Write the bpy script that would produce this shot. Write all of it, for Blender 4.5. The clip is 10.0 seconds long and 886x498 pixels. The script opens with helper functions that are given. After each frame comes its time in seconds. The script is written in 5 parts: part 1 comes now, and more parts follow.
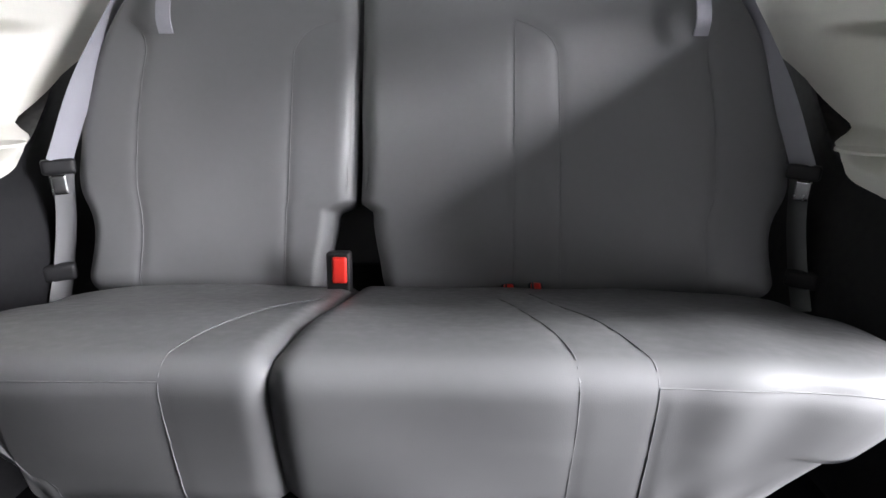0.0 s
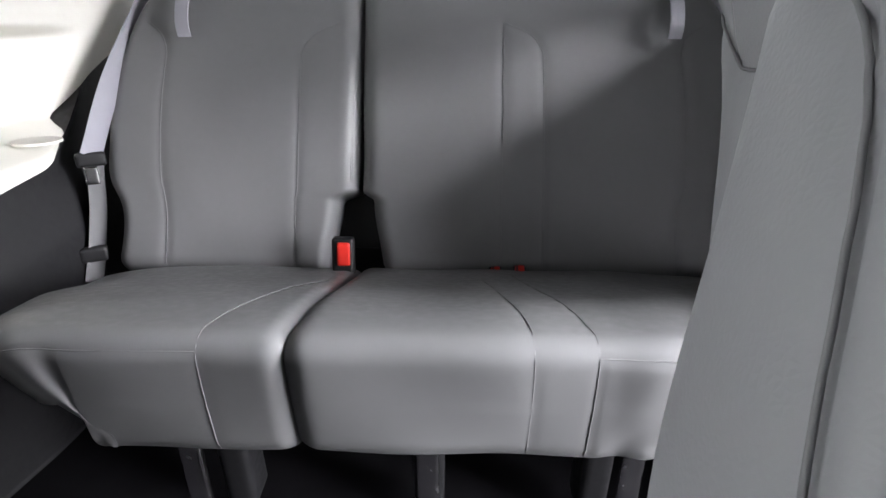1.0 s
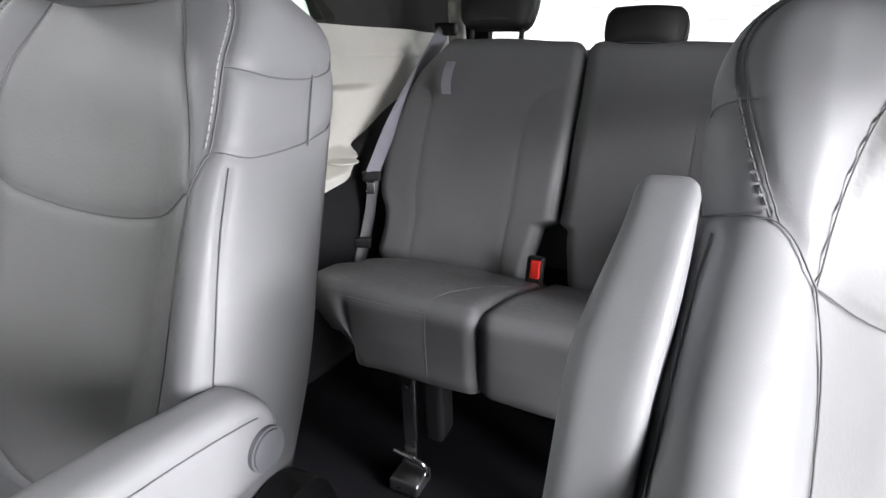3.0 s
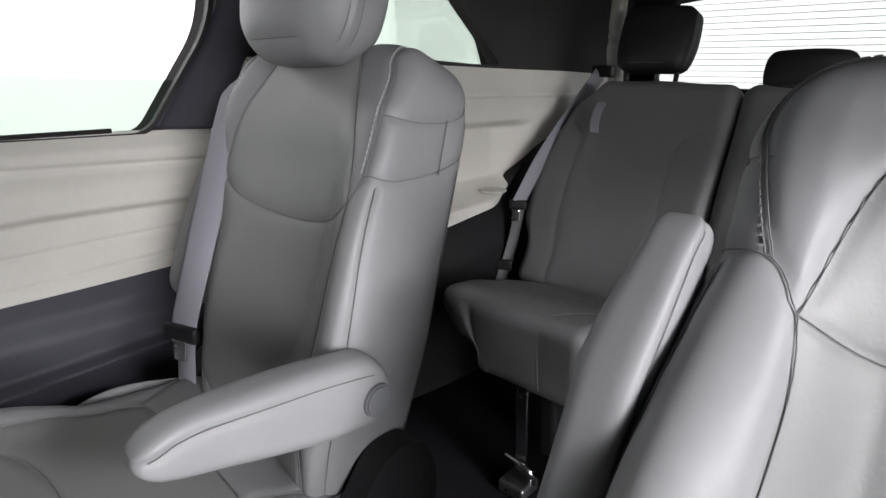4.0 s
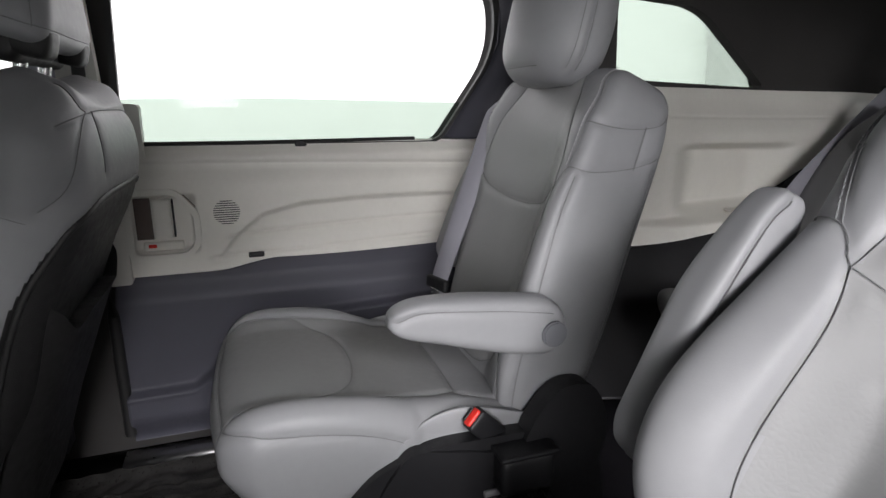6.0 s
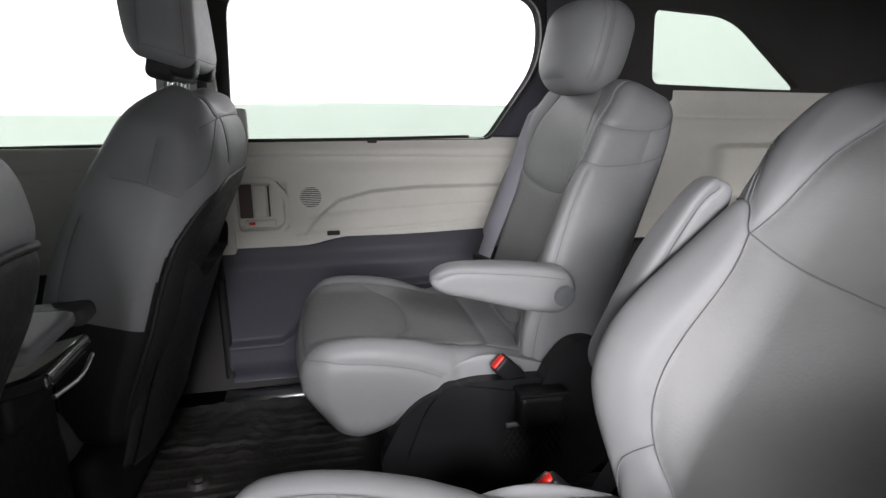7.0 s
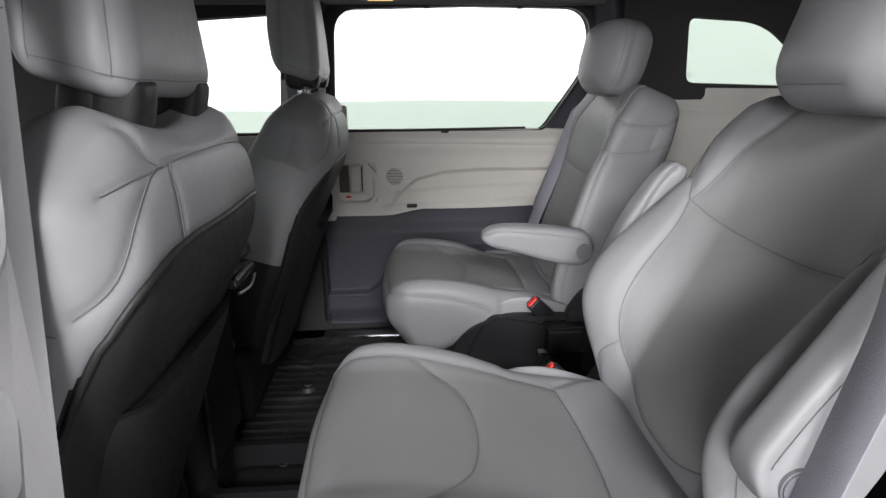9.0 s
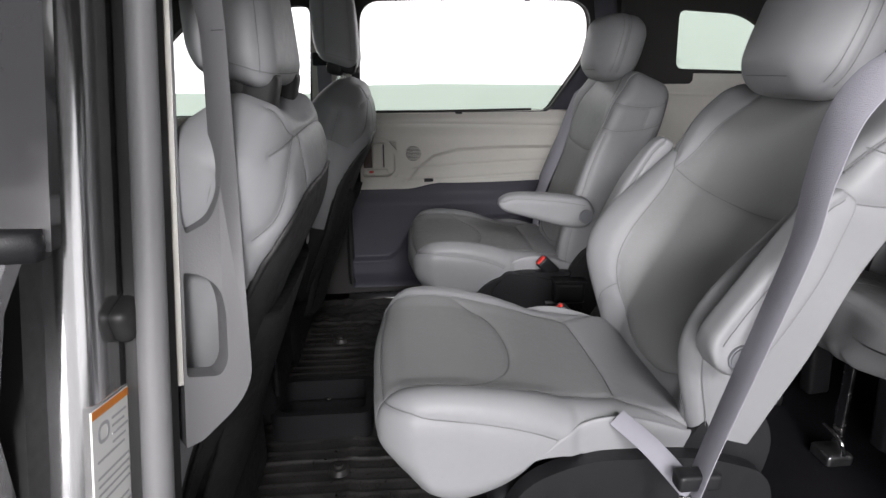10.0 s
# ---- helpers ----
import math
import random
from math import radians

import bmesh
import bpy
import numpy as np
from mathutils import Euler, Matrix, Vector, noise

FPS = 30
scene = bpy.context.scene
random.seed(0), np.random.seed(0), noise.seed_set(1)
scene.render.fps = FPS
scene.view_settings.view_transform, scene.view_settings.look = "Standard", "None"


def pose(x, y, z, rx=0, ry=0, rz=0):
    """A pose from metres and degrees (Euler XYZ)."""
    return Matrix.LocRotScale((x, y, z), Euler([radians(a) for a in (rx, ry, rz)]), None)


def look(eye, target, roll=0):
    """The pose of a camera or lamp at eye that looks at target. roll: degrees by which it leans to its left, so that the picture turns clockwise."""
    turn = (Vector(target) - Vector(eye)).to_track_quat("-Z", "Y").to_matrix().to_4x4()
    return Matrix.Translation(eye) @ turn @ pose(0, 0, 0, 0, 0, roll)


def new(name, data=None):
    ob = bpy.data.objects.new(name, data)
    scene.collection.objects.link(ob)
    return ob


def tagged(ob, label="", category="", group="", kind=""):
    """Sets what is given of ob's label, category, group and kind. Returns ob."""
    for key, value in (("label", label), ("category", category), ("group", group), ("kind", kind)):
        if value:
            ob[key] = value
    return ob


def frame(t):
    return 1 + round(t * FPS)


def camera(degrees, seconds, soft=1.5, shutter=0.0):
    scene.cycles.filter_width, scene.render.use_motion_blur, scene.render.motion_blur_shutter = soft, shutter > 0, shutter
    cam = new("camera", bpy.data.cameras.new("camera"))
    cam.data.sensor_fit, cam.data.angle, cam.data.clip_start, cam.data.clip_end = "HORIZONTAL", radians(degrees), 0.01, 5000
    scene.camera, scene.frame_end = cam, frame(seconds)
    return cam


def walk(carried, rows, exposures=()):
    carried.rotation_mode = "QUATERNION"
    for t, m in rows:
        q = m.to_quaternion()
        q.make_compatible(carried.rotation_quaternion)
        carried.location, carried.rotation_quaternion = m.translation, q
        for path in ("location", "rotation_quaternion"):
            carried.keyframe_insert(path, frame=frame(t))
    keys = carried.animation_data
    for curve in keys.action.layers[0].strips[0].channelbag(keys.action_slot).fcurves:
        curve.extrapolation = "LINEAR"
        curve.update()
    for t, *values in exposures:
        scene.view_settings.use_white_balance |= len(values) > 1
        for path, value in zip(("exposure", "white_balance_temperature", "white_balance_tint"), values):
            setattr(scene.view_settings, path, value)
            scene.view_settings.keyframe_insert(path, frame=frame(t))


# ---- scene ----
cam = camera(76.5, 10.0)
PATH = [
    (0, (0.036, 0.062, 0.833), (0.011, 1.951, 0.177), 0.3),
    (0.5, (0.048, 0.035, 0.856), (0.023, 1.89, 0.107), 0.3),
    (1, (0.061, -0.022, 0.886), (0.011, 1.833, 0.14), 0.2),
    (1.5, (0.066, -0.075, 0.897), (-0.057, 1.776, 0.15), 0.3),
    (2, (0.076, -0.134, 0.928), (-0.179, 1.706, 0.187), 0.6),
    (2.2, (0.087, -0.152, 0.934), (-0.242, 1.683, 0.208), 1.0),
    (3.3, (0.177, -0.277, 0.982), (-0.777, 1.355, 0.33), 0.8),
    (3.5, (0.199, -0.288, 0.984), (-0.865, 1.284, 0.356), 0.9),
    (4, (0.265, -0.313, 0.996), (-1.012, 1.109, 0.404), 0.9),
    (4.5, (0.32, -0.321, 0.999), (-1.136, 0.931, 0.438), 0.7),
    (5, (0.368, -0.318, 1.004), (-1.223, 0.772, 0.472), 0.6),
    (5.5, (0.424, -0.34, 0.991), (-1.295, 0.545, 0.48), 0.4),
    (6, (0.5, -0.36, 0.977), (-1.324, 0.287, 0.475), 0.3),
    (6.2, (0.532, -0.337, 0.96), (-1.328, 0.214, 0.475), -0.2),
    (7.3, (0.78, -0.375, 1.013), (-1.114, -0.002, 0.488), 0.1),
    (7.5, (0.814, -0.369, 1.021), (-1.085, -0.027, 0.494), 0.0),
    (8, (0.899, -0.352, 1.022), (-1.015, -0.104, 0.497), -0.1),
    (8.5, (0.977, -0.351, 1.028), (-0.942, -0.174, 0.491), -0.2),
    (9, (1.054, -0.376, 1.031), (-0.862, -0.239, 0.472), -0.3),
    (9.5, (1.164, -0.425, 1.035), (-0.742, -0.294, 0.443), -0.2),
    (10, (1.261, -0.466, 1.046), (-0.635, -0.308, 0.427), -0.2),
]
EXPOSURES = [(0.0, 2.2, 6300, 12), (1.2, 2.2, 6300, 12), (2.2, 2.1, 6330, 12), (3.3, 0.88, 6400, 12), (4.5, 0.45, 6480, 12), (5.5, 0.26, 6480, 12), (7.3, 0.24, 6470, 12), (8.5, 0.24, 6460, 12), (9.5, 0.04, 6480, 12), (10.0, -0.03, 6490, 12)]
walk(cam, [(t, look(eye, target, roll)) for t, eye, target, roll in PATH], EXPOSURES)

# ---- light: a white photo booth all round the van, with large lamp panels and added fill ----
world = bpy.data.worlds.new("booth_light")
scene.world = world
world.use_nodes = True
bg = world.node_tree.nodes["Background"]
bg.inputs["Color"].default_value = (1.0, 0.985, 0.99, 1)
bg.inputs["Strength"].default_value = 0.18


def panel_lamp(name, eye, target, sx, sy, watts, spread=180, colour=(1.0, 0.985, 0.99)):
    data = bpy.data.lights.new(name, "AREA")
    data.shape, data.size, data.size_y, data.energy, data.color = "RECTANGLE", sx, sy, watts, colour
    data.spread = radians(spread)
    ob = new(name, data)
    ob.matrix_world = look(eye, target)
    return ob


panel_lamp("booth_lamp", (4.0, -0.08, 2.75), (0.2, 0.5, 0.6), 0.8, 0.8, 165)
panel_lamp("booth_wall_lamp", (8.4, -3.2, 2.4), (-0.4, -0.1, 0.8), 3.2, 3.0, 540)
# unseen fill lamp, added to brighten the far door panel
panel_lamp("far_door_fill", (6.5, -0.95, 1.6), (-0.8, -0.2, 0.8), 1.2, 1.4, 45)


# ---- materials ----
def mat(name, colour, rough=0.5, metal=0.0, grain=0.0, grain_size=400.0, blotch=0.08, blotch_size=6.0, coat=0.0, spec=0.5, kind="noise", rough_var=0.08):
    """Principled surface with colour variation at two scales and a fine bump."""
    m = bpy.data.materials.new(name)
    m.use_nodes = True
    nt = m.node_tree
    n, l = nt.nodes, nt.links
    b = n["Principled BSDF"]
    b.inputs["Metallic"].default_value = metal
    b.inputs["Specular IOR Level"].default_value = spec
    b.inputs["Coat Weight"].default_value = coat
    co = n.new("ShaderNodeTexCoord")
    big = n.new("ShaderNodeTexNoise")
    big.inputs["Scale"].default_value, big.inputs["Detail"].default_value = blotch_size, 5
    l.new(co.outputs["Object"], big.inputs["Vector"])
    small = n.new("ShaderNodeTexNoise")
    small.inputs["Scale"].default_value, small.inputs["Detail"].default_value = blotch_size * 14, 3
    l.new(co.outputs["Object"], small.inputs["Vector"])
    add = n.new("ShaderNodeMath")
    add.operation = "MULTIPLY_ADD"
    add.inputs[1].default_value = 0.45
    l.new(small.outputs["Fac"], add.inputs[0])
    l.new(big.outputs["Fac"], add.inputs[2])
    ramp = n.new("ShaderNodeMapRange")
    ramp.inputs["From Min"].default_value, ramp.inputs["From Max"].default_value = 0.45, 1.0
    ramp.inputs["To Min"].default_value, ramp.inputs["To Max"].default_value = 1 - blotch, 1 + blotch
    l.new(add.outputs[0], ramp.inputs["Value"])
    mul = n.new("ShaderNodeVectorMath")
    mul.operation = "SCALE"
    mul.inputs[0].default_value = colour
    l.new(ramp.outputs[0], mul.inputs["Scale"])
    l.new(mul.outputs[0], b.inputs["Base Color"])
    rr = n.new("ShaderNodeMapRange")
    rr.inputs["From Min"].default_value, rr.inputs["From Max"].default_value = 0.3, 0.7
    rr.inputs["To Min"].default_value, rr.inputs["To Max"].default_value = max(rough - rough_var, 0.02), min(rough + rough_var, 1)
    l.new(small.outputs["Fac"], rr.inputs["Value"])
    l.new(rr.outputs[0], b.inputs["Roughness"])
    if grain:
        if kind == "noise":
            tex = n.new("ShaderNodeTexNoise")
            tex.inputs["Scale"].default_value, tex.inputs["Detail"].default_value = grain_size, 2
            out = tex.outputs["Fac"]
        else:
            tex = n.new("ShaderNodeTexVoronoi")
            tex.inputs["Scale"].default_value = grain_size
            tex.feature = "F1" if kind == "dots" else "DISTANCE_TO_EDGE"
            out = tex.outputs["Distance"]
        l.new(co.outputs["Object"], tex.inputs["Vector"])
        bump = n.new("ShaderNodeBump")
        bump.inputs["Strength"].default_value, bump.inputs["Distance"].default_value = grain, 0.001
        l.new(out, bump.inputs["Height"])
        l.new(bump.outputs[0], b.inputs["Normal"])
    return m


LEATHER = mat("grey_leather", (0.255, 0.258, 0.267), 0.48, grain=0.09, grain_size=520, blotch=0.06, kind="cells", spec=0.4)
INSERT = mat("perforated_leather", (0.236, 0.238, 0.240), 0.46, grain=0.20, grain_size=175, blotch=0.06, kind="cells", spec=0.38)
VINYL = mat("grey_vinyl", (0.165, 0.166, 0.171), 0.5, grain=0.08, grain_size=600, blotch=0.06, kind="cells", spec=0.35)
SHELL = mat("charcoal_seat_shell", (0.018, 0.0178, 0.018), 0.55, grain=0.3, grain_size=600, blotch=0.1, spec=0.4)
BLACK = mat("black_plastic", (0.013, 0.013, 0.0145), 0.48, grain=0.3, grain_size=700, blotch=0.15, spec=0.4)
DARKDOOR = mat("dark_slate_plastic", (0.066, 0.066, 0.084), 0.55, grain=0.35, grain_size=600, blotch=0.08, spec=0.4)
PALE = mat("pale_grey_trim", (0.75, 0.735, 0.68), 0.5, grain=0.08, grain_size=500, blotch=0.04, spec=0.4, kind="cells")
HEADLINER = mat("charcoal_headliner", (0.055, 0.053, 0.052), 0.9, grain=0.5, grain_size=900, blotch=0.08, spec=0.15)
CARPET = mat("black_carpet", (0.009, 0.0085, 0.0105), 0.95, grain=1.0, grain_size=600, blotch=0.35, blotch_size=9, spec=0.1)
MATRUB = mat("black_rubber_mat", (0.026, 0.025, 0.024), 0.42, grain=0.6, grain_size=160, blotch=0.75, blotch_size=14, spec=0.5, rough_var=0.2)
WEB = mat("grey_belt_webbing", (0.30, 0.297, 0.335), 0.6, grain=0.6, grain_size=900, blotch=0.05, spec=0.4)
CHROME = mat("bright_steel", (0.75, 0.75, 0.75), 0.2, metal=1.0, blotch=0.05)
DULLSTEEL = mat("dull_steel", (0.45, 0.45, 0.46), 0.35, metal=1.0, blotch=0.1)
RED = mat("red_button", (0.75, 0.035, 0.025), 0.35, blotch=0.05)
PAINT = mat("silver_grey_car_paint", (0.28, 0.28, 0.29), 0.25, metal=0.7, coat=0.7, blotch=0.03, rough_var=0.03)
JAMB = mat("painted_door_jamb", (0.55, 0.55, 0.56), 0.17, metal=0.92, coat=1.0, blotch=0.03, rough_var=0.015)
RUBBER = mat("grey_rubber_seal", (0.17, 0.17, 0.175), 0.55, grain=0.2, grain_size=300, blotch=0.06, spec=0.4)
GLOSSBLACK = mat("gloss_black_trim", (0.03, 0.03, 0.032), 0.12, coat=1.0, blotch=0.03, rough_var=0.02)
BLACKRUB = mat("black_rubber_seal", (0.02, 0.02, 0.02), 0.5, blotch=0.1)
PAPER = mat("white_label_paper", (0.8, 0.8, 0.78), 0.5, blotch=0.04)
ORANGE = mat("orange_print", (0.75, 0.24, 0.03), 0.5, blotch=0.03)
INK = mat("grey_print", (0.45, 0.45, 0.46), 0.6, blotch=0.05)
DISC = mat("slate_plastic_cap", (0.17, 0.175, 0.19), 0.45, grain=0.2, grain_size=500, blotch=0.04)
THREAD = mat("dark_grey_thread", (0.17, 0.17, 0.175), 0.7, blotch=0.1)
# colour of painted shade in and round the door handle's recess
DARKTAUPE = mat("dark_taupe_shade", (0.10, 0.075, 0.065), 0.6, blotch=0.1)
TRIMGREY = mat("grey_handle_plastic", (0.12, 0.12, 0.124), 0.5, grain=0.2, grain_size=500, blotch=0.05, spec=0.4)
PALETHREAD = mat("pale_grey_thread", (0.42, 0.42, 0.43), 0.7, blotch=0.1)
CONCRETE = mat("grey_concrete_floor", (0.22, 0.22, 0.22), 0.7, grain=0.2, grain_size=60, blotch=0.15)
LIGHTWALL = mat("glowing_diffuser_wall", (0.8, 0.8, 0.8), 0.6, blotch=0.02)
LIGHTWALL.node_tree.nodes["Principled BSDF"].inputs["Emission Color"].default_value = (1.0, 0.99, 0.995, 1)
LIGHTWALL.node_tree.nodes["Principled BSDF"].inputs["Emission Strength"].default_value = 1.1

# unseen near wall, made to glow for soft fill and paint reflections
NEARFILL = mat("glowing_fill_wall", (0.8, 0.8, 0.8), 0.6, blotch=0.02)
NEARFILL.node_tree.nodes["Principled BSDF"].inputs["Emission Color"].default_value = (1.0, 0.99, 0.995, 1)
NEARFILL.node_tree.nodes["Principled BSDF"].inputs["Emission Strength"].default_value = 0.55
AMBER = mat("lit_amber_lens", (0.8, 0.5, 0.2), 0.4)
AMBER.node_tree.nodes["Principled BSDF"].inputs["Emission Color"].default_value = (1.0, 0.62, 0.25, 1)
AMBER.node_tree.nodes["Principled BSDF"].inputs["Emission Strength"].default_value = 1.2


def glass(name, tint, gloss=0.5):
    m = bpy.data.materials.new(name)
    m.use_nodes = True
    nt = m.node_tree
    n, l = nt.nodes, nt.links
    n.remove(n["Principled BSDF"])
    tr = n.new("ShaderNodeBsdfTransparent")
    tr.inputs["Color"].default_value = (*tint, 1)
    gl = n.new("ShaderNodeBsdfGlossy")
    gl.inputs["Roughness"].default_value = 0.02
    fr = n.new("ShaderNodeFresnel")
    fr.inputs["IOR"].default_value = 1.45
    k = n.new("ShaderNodeMath")
    k.operation = "MULTIPLY"
    k.inputs[1].default_value = gloss
    mix = n.new("ShaderNodeMixShader")
    l.new(fr.outputs[0], k.inputs[0])
    l.new(k.outputs[0], mix.inputs[0])
    l.new(tr.outputs[0], mix.inputs[1])
    l.new(gl.outputs[0], mix.inputs[2])
    l.new(mix.outputs[0], n["Material Output"].inputs["Surface"])
    return m


TINT = glass("green_tinted_glass", (0.636, 0.692, 0.646))
CLEAR = glass("clear_glass", (0.85, 0.9, 0.87))
DOORGLASS = glass("reflective_door_glass", (0.40, 0.43, 0.42), 6.0)
REARTINT = glass("grey_green_rear_glass", (0.68, 0.704, 0.688))


# ---- building helpers ----
def thing(name, label, category, at=(0, 0, 0), group="", kind=""):
    ob = new(name)
    ob.empty_display_size = 0.05
    ob.location = at
    return tagged(ob, label, category, group, kind)


def hang(ob, parent):
    """Parent ob to parent and keep its place."""
    if parent is not None:
        ob.parent = parent
        ob.matrix_parent_inverse = Matrix.Translation(-parent.location)
    return ob


def from_arrays(name, verts, faces, material, parent=None, label="", smooth=True, normals=None):
    me = bpy.data.meshes.new(name)
    v, f = np.asarray(verts, np.float32), np.asarray(faces, np.int32)
    me.vertices.add(len(v))
    me.vertices.foreach_set("co", v.ravel())
    me.loops.add(f.size)
    me.loops.foreach_set("vertex_index", f.ravel())
    me.polygons.add(len(f))
    me.polygons.foreach_set("loop_start", np.arange(len(f), dtype=np.int32) * f.shape[1])
    me.update(calc_edges=True)
    me.materials.append(material)
    me.polygons.foreach_set("use_smooth", [smooth] * len(me.polygons))
    if normals is not None:
        me.normals_split_custom_set_from_vertices(np.asarray(normals, float).tolist())
    ob = new(name, me)
    if label:
        ob["label"] = label
    return hang(ob, parent)


def part(name, bm, material, parent=None, label="", smooth=True, sharp=None):
    bmesh.ops.recalc_face_normals(bm, faces=bm.faces)
    me = bpy.data.meshes.new(name)
    bm.to_mesh(me)
    bm.free()
    me.materials.append(material)
    me.polygons.foreach_set("use_smooth", [smooth] * len(me.polygons))
    if smooth:
        me.set_sharp_from_angle(angle=radians(sharp or 40))
    ob = new(name, me)
    if label:
        ob["label"] = label
    return hang(ob, parent)


def lattice(h, r, step):
    """Surface lattice of a rounded box of half sizes h and edge radius r."""
    n = [max(2, int(math.ceil(2 * a / step))) for a in h]
    vs, fs, base = [], [], 0
    for ax in range(3):
        a, b = (ax + 1) % 3, (ax + 2) % 3
        for side in (0, 1):
            ia, ib = np.meshgrid(np.arange(n[a] + 1), np.arange(n[b] + 1), indexing="ij")
            idx = np.zeros((ia.size, 3), int)
            idx[:, a], idx[:, b], idx[:, ax] = ia.ravel(), ib.ravel(), side * n[ax]
            vs.append(idx)
            w = n[b] + 1
            i, j = np.meshgrid(np.arange(n[a]), np.arange(n[b]), indexing="ij")
            q = (i * w + j).ravel() + base
            quad = np.stack([q, q + w, q + w + 1, q + 1], 1)
            fs.append(quad if side else quad[:, ::-1])
            base += len(idx)
    idx, faces = np.concatenate(vs), np.concatenate(fs)
    key = idx @ np.array([1, 4096, 4096 * 4096])
    _, first, inverse = np.unique(key, return_index=True, return_inverse=True)
    idx, faces = idx[first], inverse.ravel()[faces]
    h = np.array(h, float)
    p = (idx / np.array(n) * 2 - 1) * h
    inner = np.clip(p, -(h - r), h - r)
    d = p - inner
    d /= np.maximum(np.linalg.norm(d, axis=1, keepdims=True), 1e-9)
    return inner + r * d, faces


def vertex_normals(v, f):
    a = np.cross(v[f[:, 2]] - v[f[:, 0]], v[f[:, 3]] - v[f[:, 1]])
    n = np.zeros_like(v)
    for k in range(4):
        np.add.at(n, f[:, k], a)
    return n / np.maximum(np.linalg.norm(n, axis=1, keepdims=True), 1e-12)


def smooth_line(pts, n=14):
    """Catmull-Rom through pts."""
    p = np.array(pts, float)
    if len(p) < 3:
        return p
    p = np.vstack([2 * p[0] - p[1], p, 2 * p[-1] - p[-2]])
    out = []
    for i in range(1, len(p) - 2):
        for t in np.linspace(0, 1, n, endpoint=False):
            a, b, c, d = p[i - 1], p[i], p[i + 1], p[i + 2]
            out.append(0.5 * (2 * b + (c - a) * t + (2 * a - 5 * b + 4 * c - d) * t * t + (3 * b - a - 3 * c + d) * t ** 3))
    out.append(p[-2])
    return np.array(out)


def line_distance(v, line):
    best = np.full(len(v), 9.0)
    lo, hi = line.min(0) - 0.05, line.max(0) + 0.05
    near = np.where(((v > lo) & (v < hi)).all(1))[0]
    if not len(near):
        return best
    q = v[near]
    d = np.full(len(q), 9.0)
    for a, b in zip(line[:-1], line[1:]):
        ab = b - a
        t = np.clip(((q - a) @ ab) / max(ab @ ab, 1e-12), 0, 1)
        d = np.minimum(d, np.linalg.norm(q - a - t[:, None] * ab, axis=1))
    best[near] = d
    return best


def step_up(x, a, b):
    t = np.clip((x - a) / (b - a), 0, 1)
    return t * t * (3 - 2 * t)


def ease(x, xs, ys):
    """Smooth interpolation through the points (xs, ys), flat outside."""
    xs, ys = np.array(xs, float), np.array(ys, float)
    m = np.gradient(ys, xs)
    m[0] = m[-1] = 0.0
    i = np.clip(np.searchsorted(xs, x) - 1, 0, len(xs) - 2)
    h = xs[i + 1] - xs[i]
    t = np.clip((x - xs[i]) / h, 0, 1)
    return (1 + 2 * t) * (1 - t) ** 2 * ys[i] + t * (1 - t) ** 2 * h * m[i] + t * t * (3 - 2 * t) * ys[i + 1] + t * t * (t - 1) * h * m[i + 1]


def wobble(v, size, amount, seed=0.0):
    """Low, irregular swell for worn upholstery."""
    a = np.sin(v[:, 0] / size * 2.1 + seed) * np.sin(v[:, 2] / size * 1.7 + 1.3 + seed) + np.sin(v[:, 1] / size * 2.6 + seed * 2) * np.sin(v[:, 0] / size * 0.9 + v[:, 2] / size * 1.1)
    return a * amount


def on_box(p, h, r):
    """Points brought onto the surface of a rounded box."""
    h = np.array(h, float)
    inner = np.clip(p, -(h - r), h - r)
    d = p - inner
    n = np.linalg.norm(d, axis=1, keepdims=True)
    return np.where(n > 1e-6, inner + r * d / np.maximum(n, 1e-9), p)


def threads(parent, lines, radius=0.0008, material=None, sides=5, name="stitching"):
    """Thin sewn lines, all of one body in one mesh."""
    vs, fs, base = [], [], 0
    ang = np.linspace(0, 2 * math.pi, sides, endpoint=False)
    for line in lines:
        t = np.gradient(line, axis=0)
        t /= np.maximum(np.linalg.norm(t, axis=1, keepdims=True), 1e-9)
        ref = np.where(np.abs(t[:, 2:3]) > 0.9, np.array([[1.0, 0, 0]]), np.array([[0, 0, 1.0]]))
        a = np.cross(t, ref)
        a /= np.maximum(np.linalg.norm(a, axis=1, keepdims=True), 1e-9)
        b = np.cross(t, a)
        ring = line[:, None, :] + radius * (np.cos(ang)[None, :, None] * a[:, None, :] + np.sin(ang)[None, :, None] * b[:, None, :])
        vs.append(ring.reshape(-1, 3))
        i, j = np.meshgrid(np.arange(len(line) - 1), np.arange(sides), indexing="ij")
        q, w = i.ravel() * sides, j.ravel()
        fs.append(base + np.stack([q + w, q + (w + 1) % sides, q + sides + (w + 1) % sides, q + sides + w], 1))
        base += len(line) * sides
    ob = from_arrays(name, np.concatenate(vs), np.concatenate(fs), material or THREAD, parent)
    return tagged(ob, kind="stuff")


